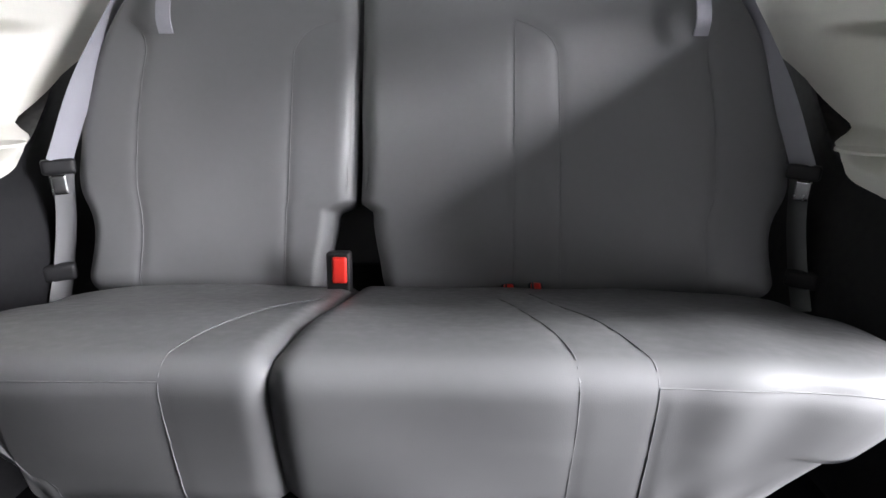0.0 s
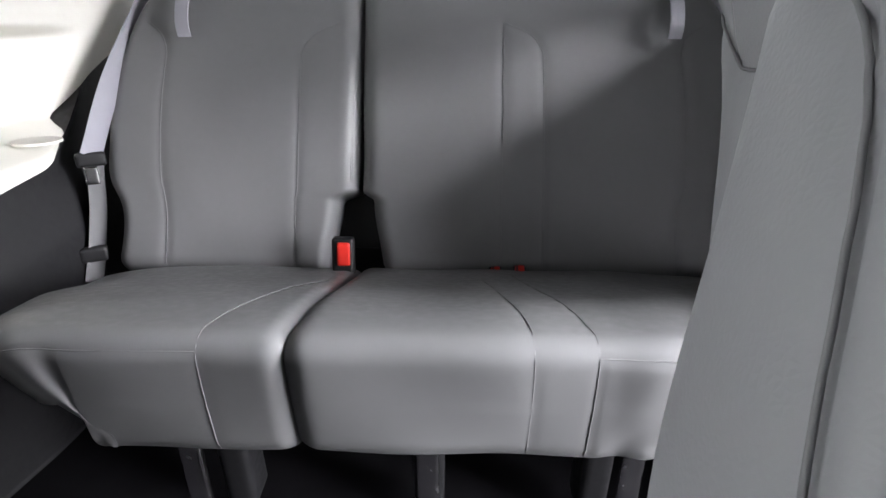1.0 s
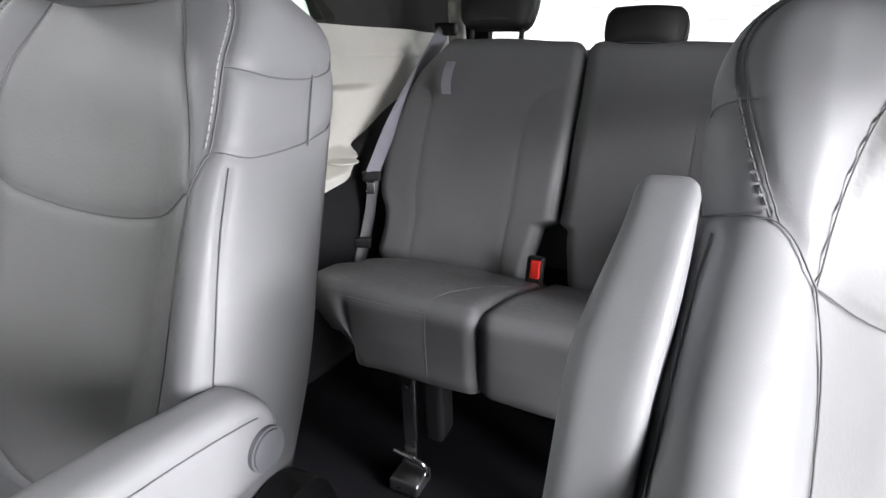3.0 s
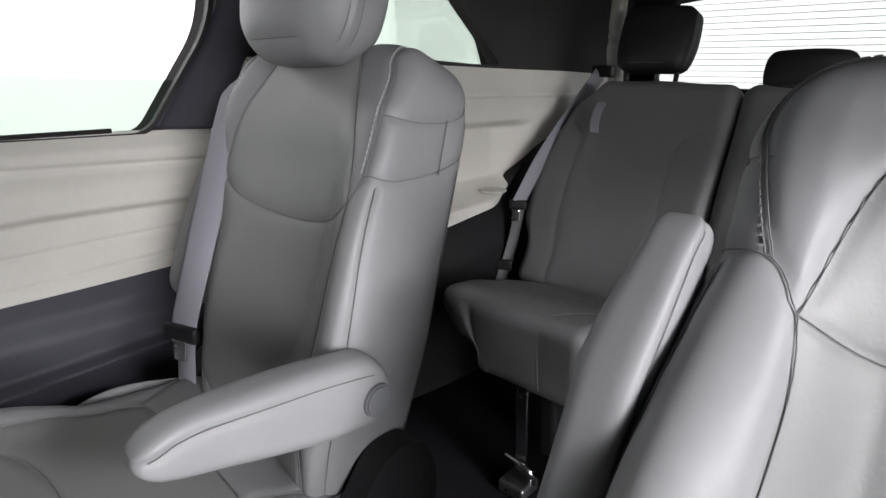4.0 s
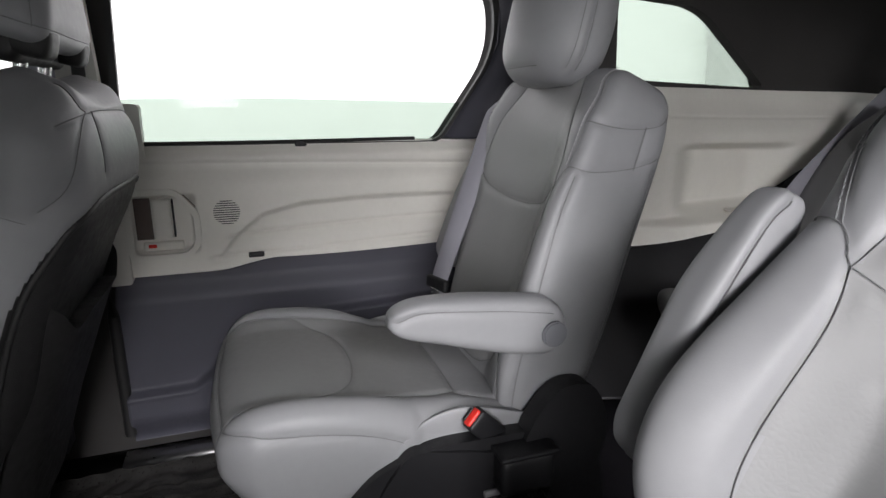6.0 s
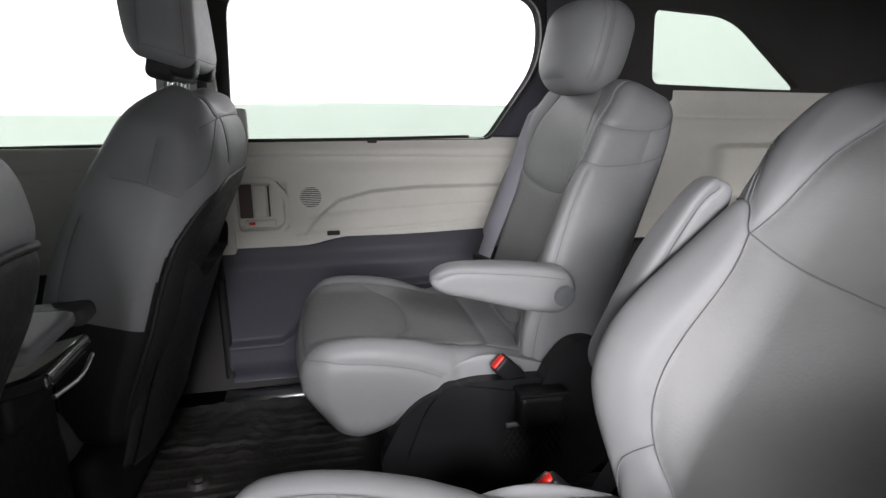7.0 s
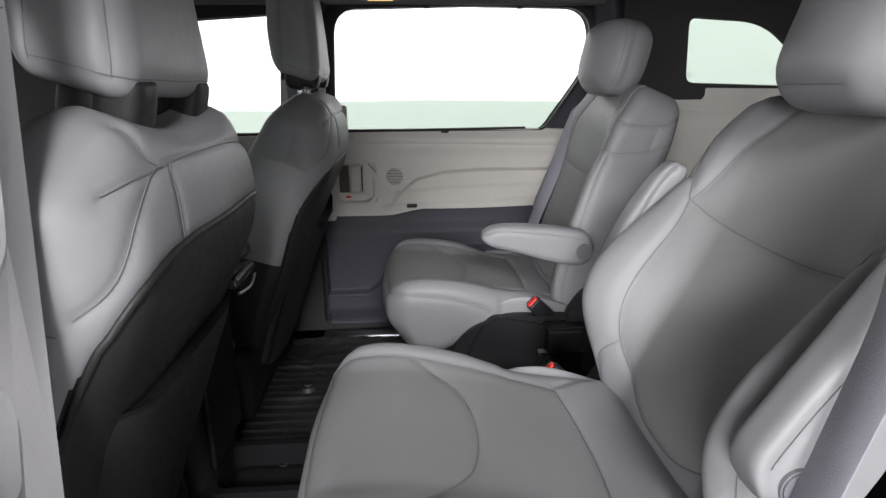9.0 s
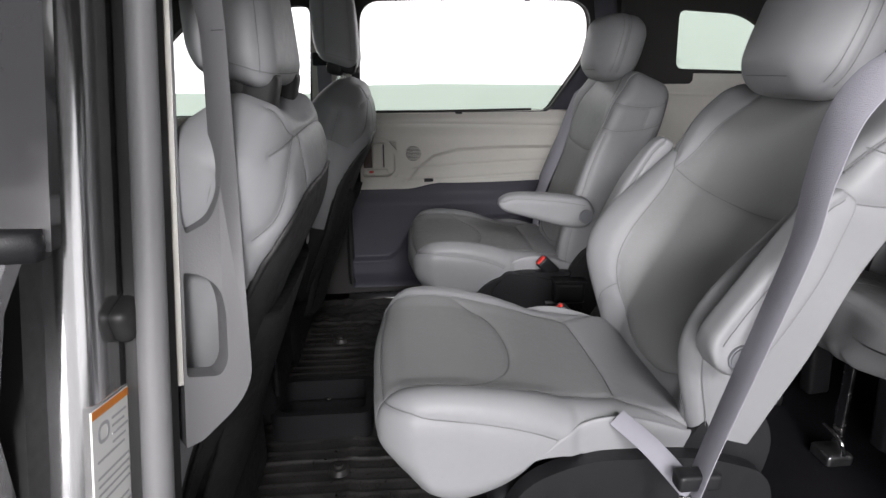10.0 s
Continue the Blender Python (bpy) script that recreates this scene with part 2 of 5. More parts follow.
def soft(parent, h, r, step, warp, pieces, region=None, seams=(), swell=0.0, seed=0.0, groove=0.0024, width=0.0032, dip=0.0018, stitched=(), thread=None, piped=()):
    """An upholstered body: a rounded box, bent by warp, with sunk sewn seams, cut into the named pieces by region.
    A piece whose fourth entry is true is cut in two down the middle."""
    v0, f = lattice(h, r, step)
    v = warp(v0.copy())
    if (np.cross(v[f[:, 1]] - v[f[:, 0]], v[f[:, 2]] - v[f[:, 0]]) * (v[f[:, 0]] - v.mean(0))).sum() < 0:
        f = f[:, ::-1]                         # a mirrored body keeps its outside out
    n = vertex_normals(v, f)
    off = wobble(v0, 0.07, swell, seed) if swell else np.zeros(len(v))
    sewn, sink = [], np.zeros(len(v))
    for s in seams:
        line = on_box(smooth_line(s, 18), h, r)
        sewn.append(line)
        d = line_distance(v0, line)
        sink = np.maximum(sink, groove * np.exp(-(d / width) ** 2) + dip * np.exp(-(d / 0.011) ** 2))
    v = v + n * (off - sink)[:, None]
    n2 = vertex_normals(v, f)
    which = region(v0[f].mean(1)) if region else np.zeros(len(f), int)
    right = v0[f].mean(1)[:, 0] > 0
    made = []
    for k, (name, material, label, *cut) in enumerate(pieces):
        for half in ((right, ~right) if cut else (np.ones(len(f), bool),)):
            ff = f[(which == k) & half]
            if not len(ff):
                continue
            used, inv = np.unique(ff, return_inverse=True)
            made.append(from_arrays(name, v[used], inv.reshape(-1, 4), material, parent, label, True, n2[used]))
    if sewn:
        lines = []
        for line in sewn:
            w = warp(line.copy())
            near = np.array([np.argmin(((v0 - p) ** 2).sum(1)) for p in line[::3]])
            nn = n[np.repeat(near, 3)[:len(line)]]
            lines.append(w + nn * (off[np.repeat(near, 3)[:len(line)]][:, None] - (groove + dip) * 0.5))
        threads(parent, [q for k, q in enumerate(lines) if k not in piped], 0.0006)
        if piped:
            threads(parent, [lines[k] for k in piped], 0.0042, SHELL, 8, "piping")
    dashes = []
    for k in stitched:
        # even stitches in a row a few millimetres beside the seam
        line = warp(sewn[k].copy())
        near = np.array([np.argmin(((v0 - p) ** 2).sum(1)) for p in sewn[k]])
        nn, run = n[near], np.gradient(line, axis=0)
        aside = np.cross(nn, run)
        aside /= np.maximum(np.linalg.norm(aside, axis=1, keepdims=True), 1e-9)
        line = line + aside * 0.0045 * (1 if sewn[k][0][0] > 0 else -1) + nn * (off[near] - dip * 0.7)[:, None]
        dist = np.concatenate([[0], np.cumsum(np.linalg.norm(np.diff(line, axis=0), axis=1))])
        for a in np.arange(0.004, dist[-1] - 0.006, 0.0072):
            dashes.append(np.stack([np.interp(np.array([a, a + 0.0025, a + 0.005]), dist, line[:, j]) for j in range(3)], 1))
    if dashes:
        threads(parent, dashes, 0.0008, thread or PALETHREAD, name="visible_stitching")
    return made


def pill(parent, name, material, h, r, m, step=None, label=""):
    """A rounded box at the pose m."""
    v, f = lattice(h, r, step or max(min(h) / 3, 0.004))
    mm = np.array(m)
    return from_arrays(name, v @ mm[:3, :3].T + mm[:3, 3], f, material, parent, label)


def tube(parent, name, material, pts, radius, sides=8, label="", flat=None, smooth=True, closed=False, up=(0, 0, 1), fine=6):
    """A round or flat (half sizes a across, b thick) bar along pts."""
    line = smooth_line(pts, fine) if smooth else np.array(pts, float)
    n = len(line)
    t = np.gradient(line, axis=0)
    t /= np.maximum(np.linalg.norm(t, axis=1, keepdims=True), 1e-9)
    upv = np.broadcast_to(np.array(up, float), line.shape)
    side = np.cross(t, upv)
    side /= np.maximum(np.linalg.norm(side, axis=1, keepdims=True), 1e-9)
    over = np.cross(side, t)
    ang = np.linspace(0, 2 * math.pi, sides, endpoint=False)
    a, b = flat or (radius, radius)
    if flat:
        ring = [(-a, -b), (a, -b), (a, b), (-a, b)]
        if sides > 4:
            ring = [(-a, -b * 0.4), (-a * 0.94, -b), (a * 0.94, -b), (a, -b * 0.4), (a, b * 0.4), (a * 0.94, b), (-a * 0.94, b), (-a, b * 0.4)]
    else:
        ring = [(radius * math.cos(x), radius * math.sin(x)) for x in ang]
    k = len(ring)
    v = np.concatenate([line[i] + np.array([[p * s + q * o for s, o in zip(side[i], over[i])] for p, q in ring]) for i in range(n)])
    f = [(i * k + j, i * k + (j + 1) % k, (i + 1) * k + (j + 1) % k, (i + 1) * k + j) for i in range(n - 1) for j in range(k)]
    bm = bmesh.new()
    bv = [bm.verts.new(p) for p in v]
    for q in f:
        bm.faces.new([bv[i] for i in q])
    bm.faces.new(bv[:k][::-1])
    bm.faces.new(bv[-k:])
    return part(name, bm, material, parent, label, sharp=50)


def rounded(pts, rad, n=6):
    """The corners of a polygon in a plane, rounded; rad is one radius or one each."""
    pts = [np.array(p, float) for p in pts]
    out = []
    for i, p in enumerate(pts):
        a, b = pts[i - 1] - p, pts[(i + 1) % len(pts)] - p
        r = rad[i] if isinstance(rad, (list, tuple)) else rad
        la, lb = np.linalg.norm(a), np.linalg.norm(b)
        if r <= 0:
            out.append(tuple(p))
            continue
        k = min(r, la * 0.48, lb * 0.48)
        s, e = p + a / la * k, p + b / lb * k
        for t in np.linspace(0, 1, n):
            out.append(tuple((1 - t) ** 2 * s + 2 * t * (1 - t) * p + t * t * e))
    return out


def plate(parent, name, material, outer, holes, place, thick, label="", bevel=0.0, smooth=True):
    """A flat plate with holes; place(u, v, w) gives the point in the world, w from 0 to thick."""
    bm = bmesh.new()
    edges = []
    for loop in (outer, *holes):
        vs = [bm.verts.new((u, w, 0)) for u, w in loop]
        edges += [bm.edges.new((vs[i - 1], vs[i])) for i in range(len(vs))]
    bmesh.ops.triangle_fill(bm, use_beauty=True, use_dissolve=False, edges=edges)
    geo = bmesh.ops.extrude_face_region(bm, geom=bm.faces[:])
    for g in geo["geom"]:
        if isinstance(g, bmesh.types.BMVert):
            g.co.z = thick
    if bevel:
        rim = [e for e in bm.edges if e.is_manifold and e.calc_face_angle(0) > 1.2]
        bmesh.ops.bevel(bm, geom=rim, offset=bevel, segments=2, affect="EDGES", profile=0.5)
    for v in bm.verts:
        v.co = place(v.co.x, v.co.y, v.co.z)
    return part(name, bm, material, parent, label, smooth, 35)


def relief(parent, name, material, u, v, place, height, label="", back=0.012):
    """A sculpted panel over the grid u by v; height(U, V) stands out along place's third axis; closed at the back."""
    uu, vv = np.meshgrid(u, v, indexing="ij")
    hh = height(uu, vv)
    nu, nv = uu.shape
    pts = place(uu.ravel(), vv.ravel(), hh.ravel())
    i, j = np.meshgrid(np.arange(nu - 1), np.arange(nv - 1), indexing="ij")
    q = (i * nv + j).ravel()
    f = np.stack([q, q + nv, q + nv + 1, q + 1], 1)
    ring = np.concatenate([np.arange(nv), np.arange(1, nu) * nv + nv - 1, (nu - 1) * nv + np.arange(nv - 2, -1, -1), np.arange(nu - 2, 0, -1) * nv])
    rim = place(uu.ravel()[ring], vv.ravel()[ring], np.full(len(ring), -back))
    m = len(ring)
    base = len(pts)
    g = np.stack([ring, base + np.arange(m), base + (np.arange(m) + 1) % m, np.roll(ring, -1)], 1)
    return from_arrays(name, np.concatenate([pts, rim]), np.concatenate([f, g]), material, parent, label)


# ---- the van's body: floor, sides, roof ----
FLOOR = 0.19
WALL = 0.82          # inner face of the door panels, from the middle


def side_place(s, x0=WALL):
    return lambda u, v, w: Vector((s * (x0 - w), u, v))


def side_array(s, x0=WALL, lean=0.0):
    """place() for relief panels: w stands out into the cabin; lean pulls the top inwards."""
    return lambda u, v, w: np.stack([s * (x0 - w - lean * (v - 0.9)), u, v], 1)


def slab(name, x0, x1, y0, y1, z0, z1, material, label, category, kind="structure", r=0.004):
    ob = pill(None, name, material, ((x1 - x0) / 2, (y1 - y0) / 2, (z1 - z0) / 2), min(r, (x1 - x0) / 2, (y1 - y0) / 2, (z1 - z0) / 2), Matrix.Translation(((x0 + x1) / 2, (y0 + y1) / 2, (z0 + z1) / 2)), step=0.25)
    return tagged(ob, label, category, kind=kind)


slab("floor", -0.86, 0.86, -1.75, 2.05, FLOOR - 0.06, FLOOR, CARPET, "black carpeted van floor", "floor")
ground = slab("ground", -300, 300, -300, 300, -0.4, -0.33, CONCRETE, "plain grey concrete floor round the van", "ground")
for nm, x0, x1, y0, y1, h, m, lab in (("wall_booth_far", -5.2, -5.0, -9, 9, 4.0, LIGHTWALL, "glowing white diffuser wall of the photo booth"), ("wall_booth_rear", -5.0, 9.0, 8.8, 9.0, 4.0, LIGHTWALL, "glowing white diffuser wall of the photo booth"),
                                       ("wall_booth_front", -5.0, 9.0, -9.0, -8.8, 1.9, LIGHTWALL, "glowing white diffuser wall of the photo booth"),
                                       ("wall_fill_near", 9.0, 9.2, -8.8, 8.8, 4.0, NEARFILL, "unseen white wall added as a glowing near-side fill")):
    slab(nm, x0, x1, y0, y1, -0.33, h, m, lab, "booth wall")

# roof lining, arched across
yy, xx = np.linspace(-1.75, 2.0, 60), np.linspace(-0.825, 0.825, 40)
ceil = relief(None, "ceiling", HEADLINER, xx, yy,
              lambda u, v, w: np.stack([u, v, 1.335 - w - 0.055 * (np.abs(u) / 0.8) ** 4 - 0.05 * step_up(v, 1.0, 2.0)], 1),
              lambda u, v: 0.0 * u, back=0.03)
tagged(ceil, "charcoal woven roof lining", "ceiling", kind="structure")


slab("roof", -0.89, 0.89, -1.85, 2.1, 1.372, 1.40, PAINT, "dark grey painted van roof", "roof")


def window_y(s):
    return rounded([(-0.60, 0.885), (0.095, 0.885), (0.245, 1.10), (0.232, 1.266), (-0.155, 1.271), (-0.585, 1.260)], [0.02, 0.03, 0.12, 0.09, 0.0, 0.075], 9)


def quarter_outline():
    return rounded([(0.500, 1.036), (0.975, 1.02), (0.735, 1.210), (0.490, 1.224)], [0.025, 0.03, 0.07, 0.03], 8)


def front_outline():
    return rounded([(-1.50, 0.875), (-0.765, 0.885), (-0.74, 1.245), (-1.12, 1.22)], [0.03, 0.03, 0.04, 0.1], 8)


# body side, far: one shell with the three window openings; near: with the open doorway
big_quarter = [(0.44, 0.98), (1.15, 0.98), (1.0, 1.29), (0.44, 1.29)]
outer_far = [(-1.8, 0.05), (2.05, 0.05), (2.05, 1.372), (-1.8, 1.372)]
shell_far = plate(None, "wall_far", HEADLINER, outer_far, [window_y(-1), big_quarter, front_outline()], side_place(-1, WALL + 0.012), -0.05, smooth=False)
tagged(shell_far, "charcoal inner side of the van body with window openings", "van side", kind="structure")
doorway = rounded([(-0.80, 0.12), (0.40, 0.12), (0.43, 0.60), (0.40, 1.265), (-0.80, 1.265)], [0.02, 0.1, 0.2, 0.12, 0.08], 8)
shell_near = plate(None, "wall_near", HEADLINER, outer_far, [doorway, [(0.50, 0.98), (1.15, 0.98), (1.0, 1.29), (0.50, 1.29)], [(-1.50, 0.875), (-0.90, 0.885), (-0.88, 1.245), (-1.12, 1.22)]], side_place(1, WALL + 0.012), -0.05, smooth=False)
tagged(shell_near, "charcoal inner side of the van body with an open sliding doorway", "van side", kind="structure")

# tailgate with the rear window
rear_out = [(-0.87, 0.05), (0.87, 0.05), (0.87, 1.372), (-0.87, 1.372)]
rear_hole = rounded([(-0.66, 0.965), (0.66, 0.965), (0.58, 1.26), (-0.58, 1.26)], 0.05)
tail = plate(None, "wall_rear", HEADLINER, rear_out, [rear_hole], lambda u, v, w: Vector((u, 1.92 - 0.35 * (v - 0.95) + w, v)), 0.05, smooth=False)
tagged(tail, "charcoal tailgate lining round the rear window", "tailgate", kind="structure")
fire = plate(None, "wall_front", HEADLINER, rear_out, [rounded([(-0.72, 0.90), (0.72, 0.90), (0.62, 1.27), (-0.62, 1.27)], 0.05)], lambda u, v, w: Vector((u, -1.78 + 0.6 * (v - 0.9) - w, v)), 0.05, smooth=False)
tagged(fire, "charcoal front end of the cabin round the windscreen", "front wall", kind="structure")


def pane(name, outline, place, material, label):
    ob = plate(None, name, material, outline, [], place, 0.004, label, smooth=False)
    ob.visible_shadow = False
    return tagged(ob, label, "window", kind="structure")


grow = lambda pts, k: [tuple(np.mean(pts, 0) + (np.array(p) - np.mean(pts, 0)) * k) for p in pts]
# the sliding door's pane is wound down, only its top edge stands above the sill
pane("window_1", rounded([(-0.66, 0.80), (0.22, 0.80), (0.17, 0.979), (-0.30, 0.986), (-0.66, 0.981)], [0, 0, 0.02, 0, 0.02]), side_place(-1, WALL + 0.02), TINT, "green tinted sliding door pane, wound almost all the way down")
pane("window_2", grow(quarter_outline(), 1.03), side_place(-1, 0.725), TINT, "green tinted fixed quarter window")
pane("window_3", grow(quarter_outline(), 1.03), side_place(1, 0.725), TINT, "green tinted fixed quarter window")
pane("window_4", grow(rear_hole, 1.03), lambda u, v, w: Vector((u, 1.94 - 0.35 * (v - 0.95) + w, v)), REARTINT, "rear window with fine heating wires")
for s, nm in ((-1, "trim_window_far"), (1, "trim_window_near")):
    lq = plate(None, nm, HEADLINER, [(0.30 if s < 0 else 0.47, 0.985), (1.75, 0.985), (1.75, 1.33), (0.30 if s < 0 else 0.47, 1.33)], [quarter_outline()], side_place(s, 0.69), -0.03, smooth=False)
    tagged(lq, "charcoal lining round the quarter window", "side lining", kind="structure")
for k in range(3):
    mk = pill(bpy.data.objects["window_2"], "printed_line", INK, (0.0006, 0.010 - 0.003 * (k == 1), 0.0008), 0.0004, pose(-0.722, 0.522, 1.056 + 0.004 * k), step=0.01)
for k in range(14):
    z = 0.985 + k * 0.0195
    w = tube(None, "heating_wire", BLACKRUB, [(-0.6, 1.935 - 0.35 * (z - 0.95), z), (0.6, 1.935 - 0.35 * (z - 0.95), z)], 0.0009, 4, smooth=False)
    w.parent = bpy.data.objects["window_4"]
pane("window_5", rounded([(-1.5, 0.8), (-0.76, 0.8), (-0.76, 0.955), (-1.45, 0.96)], 0.0), side_place(-1, WALL + 0.022), TINT, "green tinted front door pane, wound almost all the way down")

# windscreen pane
pane("window_6", rounded([(-0.74, 0.88), (0.74, 0.88), (0.64, 1.29), (-0.64, 1.29)], 0.05), lambda u, v, w: Vector((u, -1.80 + 0.6 * (v - 0.9) - w, v)), CLEAR, "clear curved windscreen")


# ---- far sliding door: pale upper panel, dark lower panel ----
def sunk(u, v, pts, depth=0.0045, width=0.0035):
    line = smooth_line([(a, b, 0) for a, b in pts])
    p = np.stack([u.ravel(), v.ravel(), np.zeros(u.size)], 1)
    return -depth * np.exp(-(line_distance(p, line).reshape(u.shape) / width) ** 2)


def door_upper(u, v):
    h = 0.012 + 0.018 * step_up(v, 0.895, 0.86) - 0.012 * step_up(v, 0.86, 0.80)
    # sculpted armrest hollow that swings up from the switch
    edge = np.interp(u, [-0.62, -0.44, -0.385, -0.33, -0.24, -0.1, 0.1, 0.4], [0.60, 0.625, 0.69, 0.735, 0.757, 0.765, 0.765, 0.76])
    h += -0.016 * step_up(edge - v, -0.004, 0.012) * step_up(u, -0.45, -0.36) + 0.02 * step_up(edge - v, 0.05, 0.15) * step_up(u, -0.45, -0.33)
    h += sunk(u, v, [(-0.62, 0.853), (-0.3, 0.850), (0.0, 0.842), (0.4, 0.83)]) + sunk(u, v, [(-0.62, 0.846), (-0.3, 0.843), (0.0, 0.835), (0.4, 0.823)], 0.0015)
    h += sunk(u, v, [(-0.40, 0.688), (-0.25, 0.697), (0.0, 0.707), (0.4, 0.715)]) + sunk(u, v, [(-0.44, 0.642), (-0.25, 0.648), (0.0, 0.66), (0.4, 0.675)])
    h += sunk(u, v, [(-0.44, 0.632), (-0.25, 0.638), (0.0, 0.65), (0.4, 0.665)], 0.002)
    h -= 0.018 * step_up(u, -0.60, -0.585) * (1 - step_up(u, -0.475, -0.46)) * step_up(v, 0.655, 0.67) * (1 - step_up(v, 0.775, 0.79))
    return h


door = thing("door_1", "closed sliding door with pale upper and dark lower trim", "van door", (-WALL, -0.15, 0.25), kind="structure")
low_edge = lambda y: 0.612 + 0.02 * step_up(y, -0.42, -0.30) + 0.012 * step_up(y, -0.2, 0.35)
relief(door, "upper_panel", PALE, np.linspace(-0.64, 0.46, 260), np.linspace(0, 1, 90),
       lambda u, v, w: np.stack([-(WALL - w), u, low_edge(u) + (0.893 - low_edge(u)) * v], 1),
       lambda u, v: door_upper(u, low_edge(u) + (0.893 - low_edge(u)) * v), "pale grey moulded trim with stitched lines")


def door_lower(u, v):
    pocket = np.interp(u, [-0.62, -0.50, -0.455, -0.42, -0.36, -0.2, 0.1, 0.5], [0.35, 0.352, 0.385, 0.45, 0.485, 0.50, 0.515, 0.53])
    h = 0.004 + 0.02 * step_up(v, 0.60, 0.55) + 0.025 * step_up(pocket - v, -0.003, 0.012) - 0.03 * step_up(v, 0.3, 0.23)
    return h + 0.011 * np.exp(-((v - pocket + 0.004) / 0.006) ** 2)


relief(door, "lower_panel", DARKDOOR, np.linspace(-0.64, 0.46, 160), np.linspace(0, 1, 100),
       lambda u, v, w: np.stack([-(WALL - w), u, 0.225 + (low_edge(u) - 0.002 - 0.225) * v], 1),
       lambda u, v: door_lower(u, 0.225 + (low_edge(u) - 0.225) * v), "dark slate moulded trim with a map pocket")
# inside handle in its recess
ring = rounded([(-0.60, 0.648), (-0.485, 0.648), (-0.457, 0.676), (-0.457, 0.748), (-0.50, 0.80), (-0.60, 0.80)], 0.018)
inner = rounded([(-0.588, 0.660), (-0.49, 0.660), (-0.469, 0.681), (-0.469, 0.743), (-0.505, 0.788), (-0.588, 0.788)], 0.014)
plate(door, "handle_frame", PALE, ring, [inner], side_place(-1, WALL - 0.006), 0.023, bevel=0.004)
# dark line along the frame's foot, standing in for its contact shade
shade_rim = [side_place(-1, WALL - 0.013)(y, z, 0) for y, z in ring]
tube(door, "frame_shade", DARKTAUPE, shade_rim + shade_rim[:1], 0.0019, 6, "narrow dark line painted as shade round the handle frame", smooth=False)
# shade inside the hollow, put in as a dark taupe plate
plate(door, "recess_shade", DARKTAUPE, [(-0.585, 0.690), (-0.553, 0.690), (-0.553, 0.780), (-0.585, 0.780)], [], side_place(-1, WALL + 0.0015), 0.006, "dark taupe plate painted as shade in the handle's hollow", bevel=0.001)
pill(door, "handle", PALE, (0.010, 0.018, 0.044), 0.006, pose(-WALL + 0.004, -0.532, 0.734), label="pale pull lever")
pill(door, "lever_gap", BLACKRUB, (0.004, 0.0022, 0.042), 0.002, pose(-WALL + 0.002, -0.5105, 0.734))
pill(door, "lock_lever", PALE, (0.006, 0.040, 0.010), 0.004, pose(-WALL + 0.0, -0.535, 0.674))
pill(door, "lock_mark", RED, (0.0015, 0.008, 0.004), 0.001, pose(-WALL + 0.006, -0.557, 0.675))
# speaker grille
sp = bmesh.new()
bmesh.ops.create_cone(sp, cap_ends=True, segments=40, radius1=0.031, radius2=0.029, depth=0.005, matrix=pose(-WALL + 0.015, -0.402, 0.743, 0, 90, 0))
grille = part("speaker_grille", sp, PALE, door, "round slotted speaker grille")
for k in range(11):
    z = -0.025 + 0.005 * k
    w = math.sqrt(0.028 ** 2 - z * z)
    pill(grille, "slot", BLACKRUB, (0.0012, w, 0.0011), 0.0008, pose(-WALL + 0.0178, -0.402, 0.743 + z), step=0.01)
pill(door, "switch", BLACK, (0.004, 0.017, 0.0065), 0.003, pose(-WALL + 0.026, -0.347, 0.645))
# sill strip and blind catch
tube(door, "sill_strip", BLACKRUB, [(-WALL + 0.012, -0.60, 0.893), (-WALL + 0.012, -0.3, 0.893), (-WALL + 0.012, 0.03, 0.8965)], 0.0045, 6)
pill(door, "blind_catch", BLACK, (0.006, 0.013, 0.008), 0.003, pose(-WALL + 0.012, -0.235, 0.889))
# slim seal round the window opening
wo = window_y(-1)
plate(door, "window_seal", BLACKRUB, grow(wo, 1.0), [grow(wo, 0.972)], side_place(-1, WALL - 0.0), 0.014)
for y in (0.0, -0.29):
    pill(door, "blind_hook", BLACK, (0.006, 0.01, 0.004), 0.003, pose(-WALL + 0.01, y, 1.262))

# C pillar trim with the belt slot, dark
fin_edge = lambda z: np.interp(z, [0.885, 0.98, 1.06, 1.12, 1.20, 1.30], [0.098, 0.160, 0.215, 0.245, 0.250, 0.240])
fin_width = lambda z: np.interp(z, [0.885, 1.0, 1.1, 1.3], [0.090, 0.080, 0.060, 0.060])
pl = relief(None, "trim_pillar_far", DARKDOOR, np.linspace(0, 1, 30), np.linspace(0.896, 1.31, 60),
            lambda u, v, w: np.stack([-(WALL - w), fin_edge(v) + fin_width(v) * u, v], 1),
            lambda u, v: 0.006 + 0.060 * np.sin(np.clip(u, 0, 1) * 1.9) ** 0.7 - 0.02 * step_up(v, 1.1, 1.3), back=0.004)
tagged(pl, "dark slate moulded pillar cover beside the sliding door window", "pillar trim", kind="structure")
tube(bpy.data.objects["trim_pillar_far"], "chrome_strip", CHROME, [(-0.750, 0.205, 0.925), (-0.748, 0.235, 0.970), (-0.749, 0.256, 1.015)], 0.004, 6)


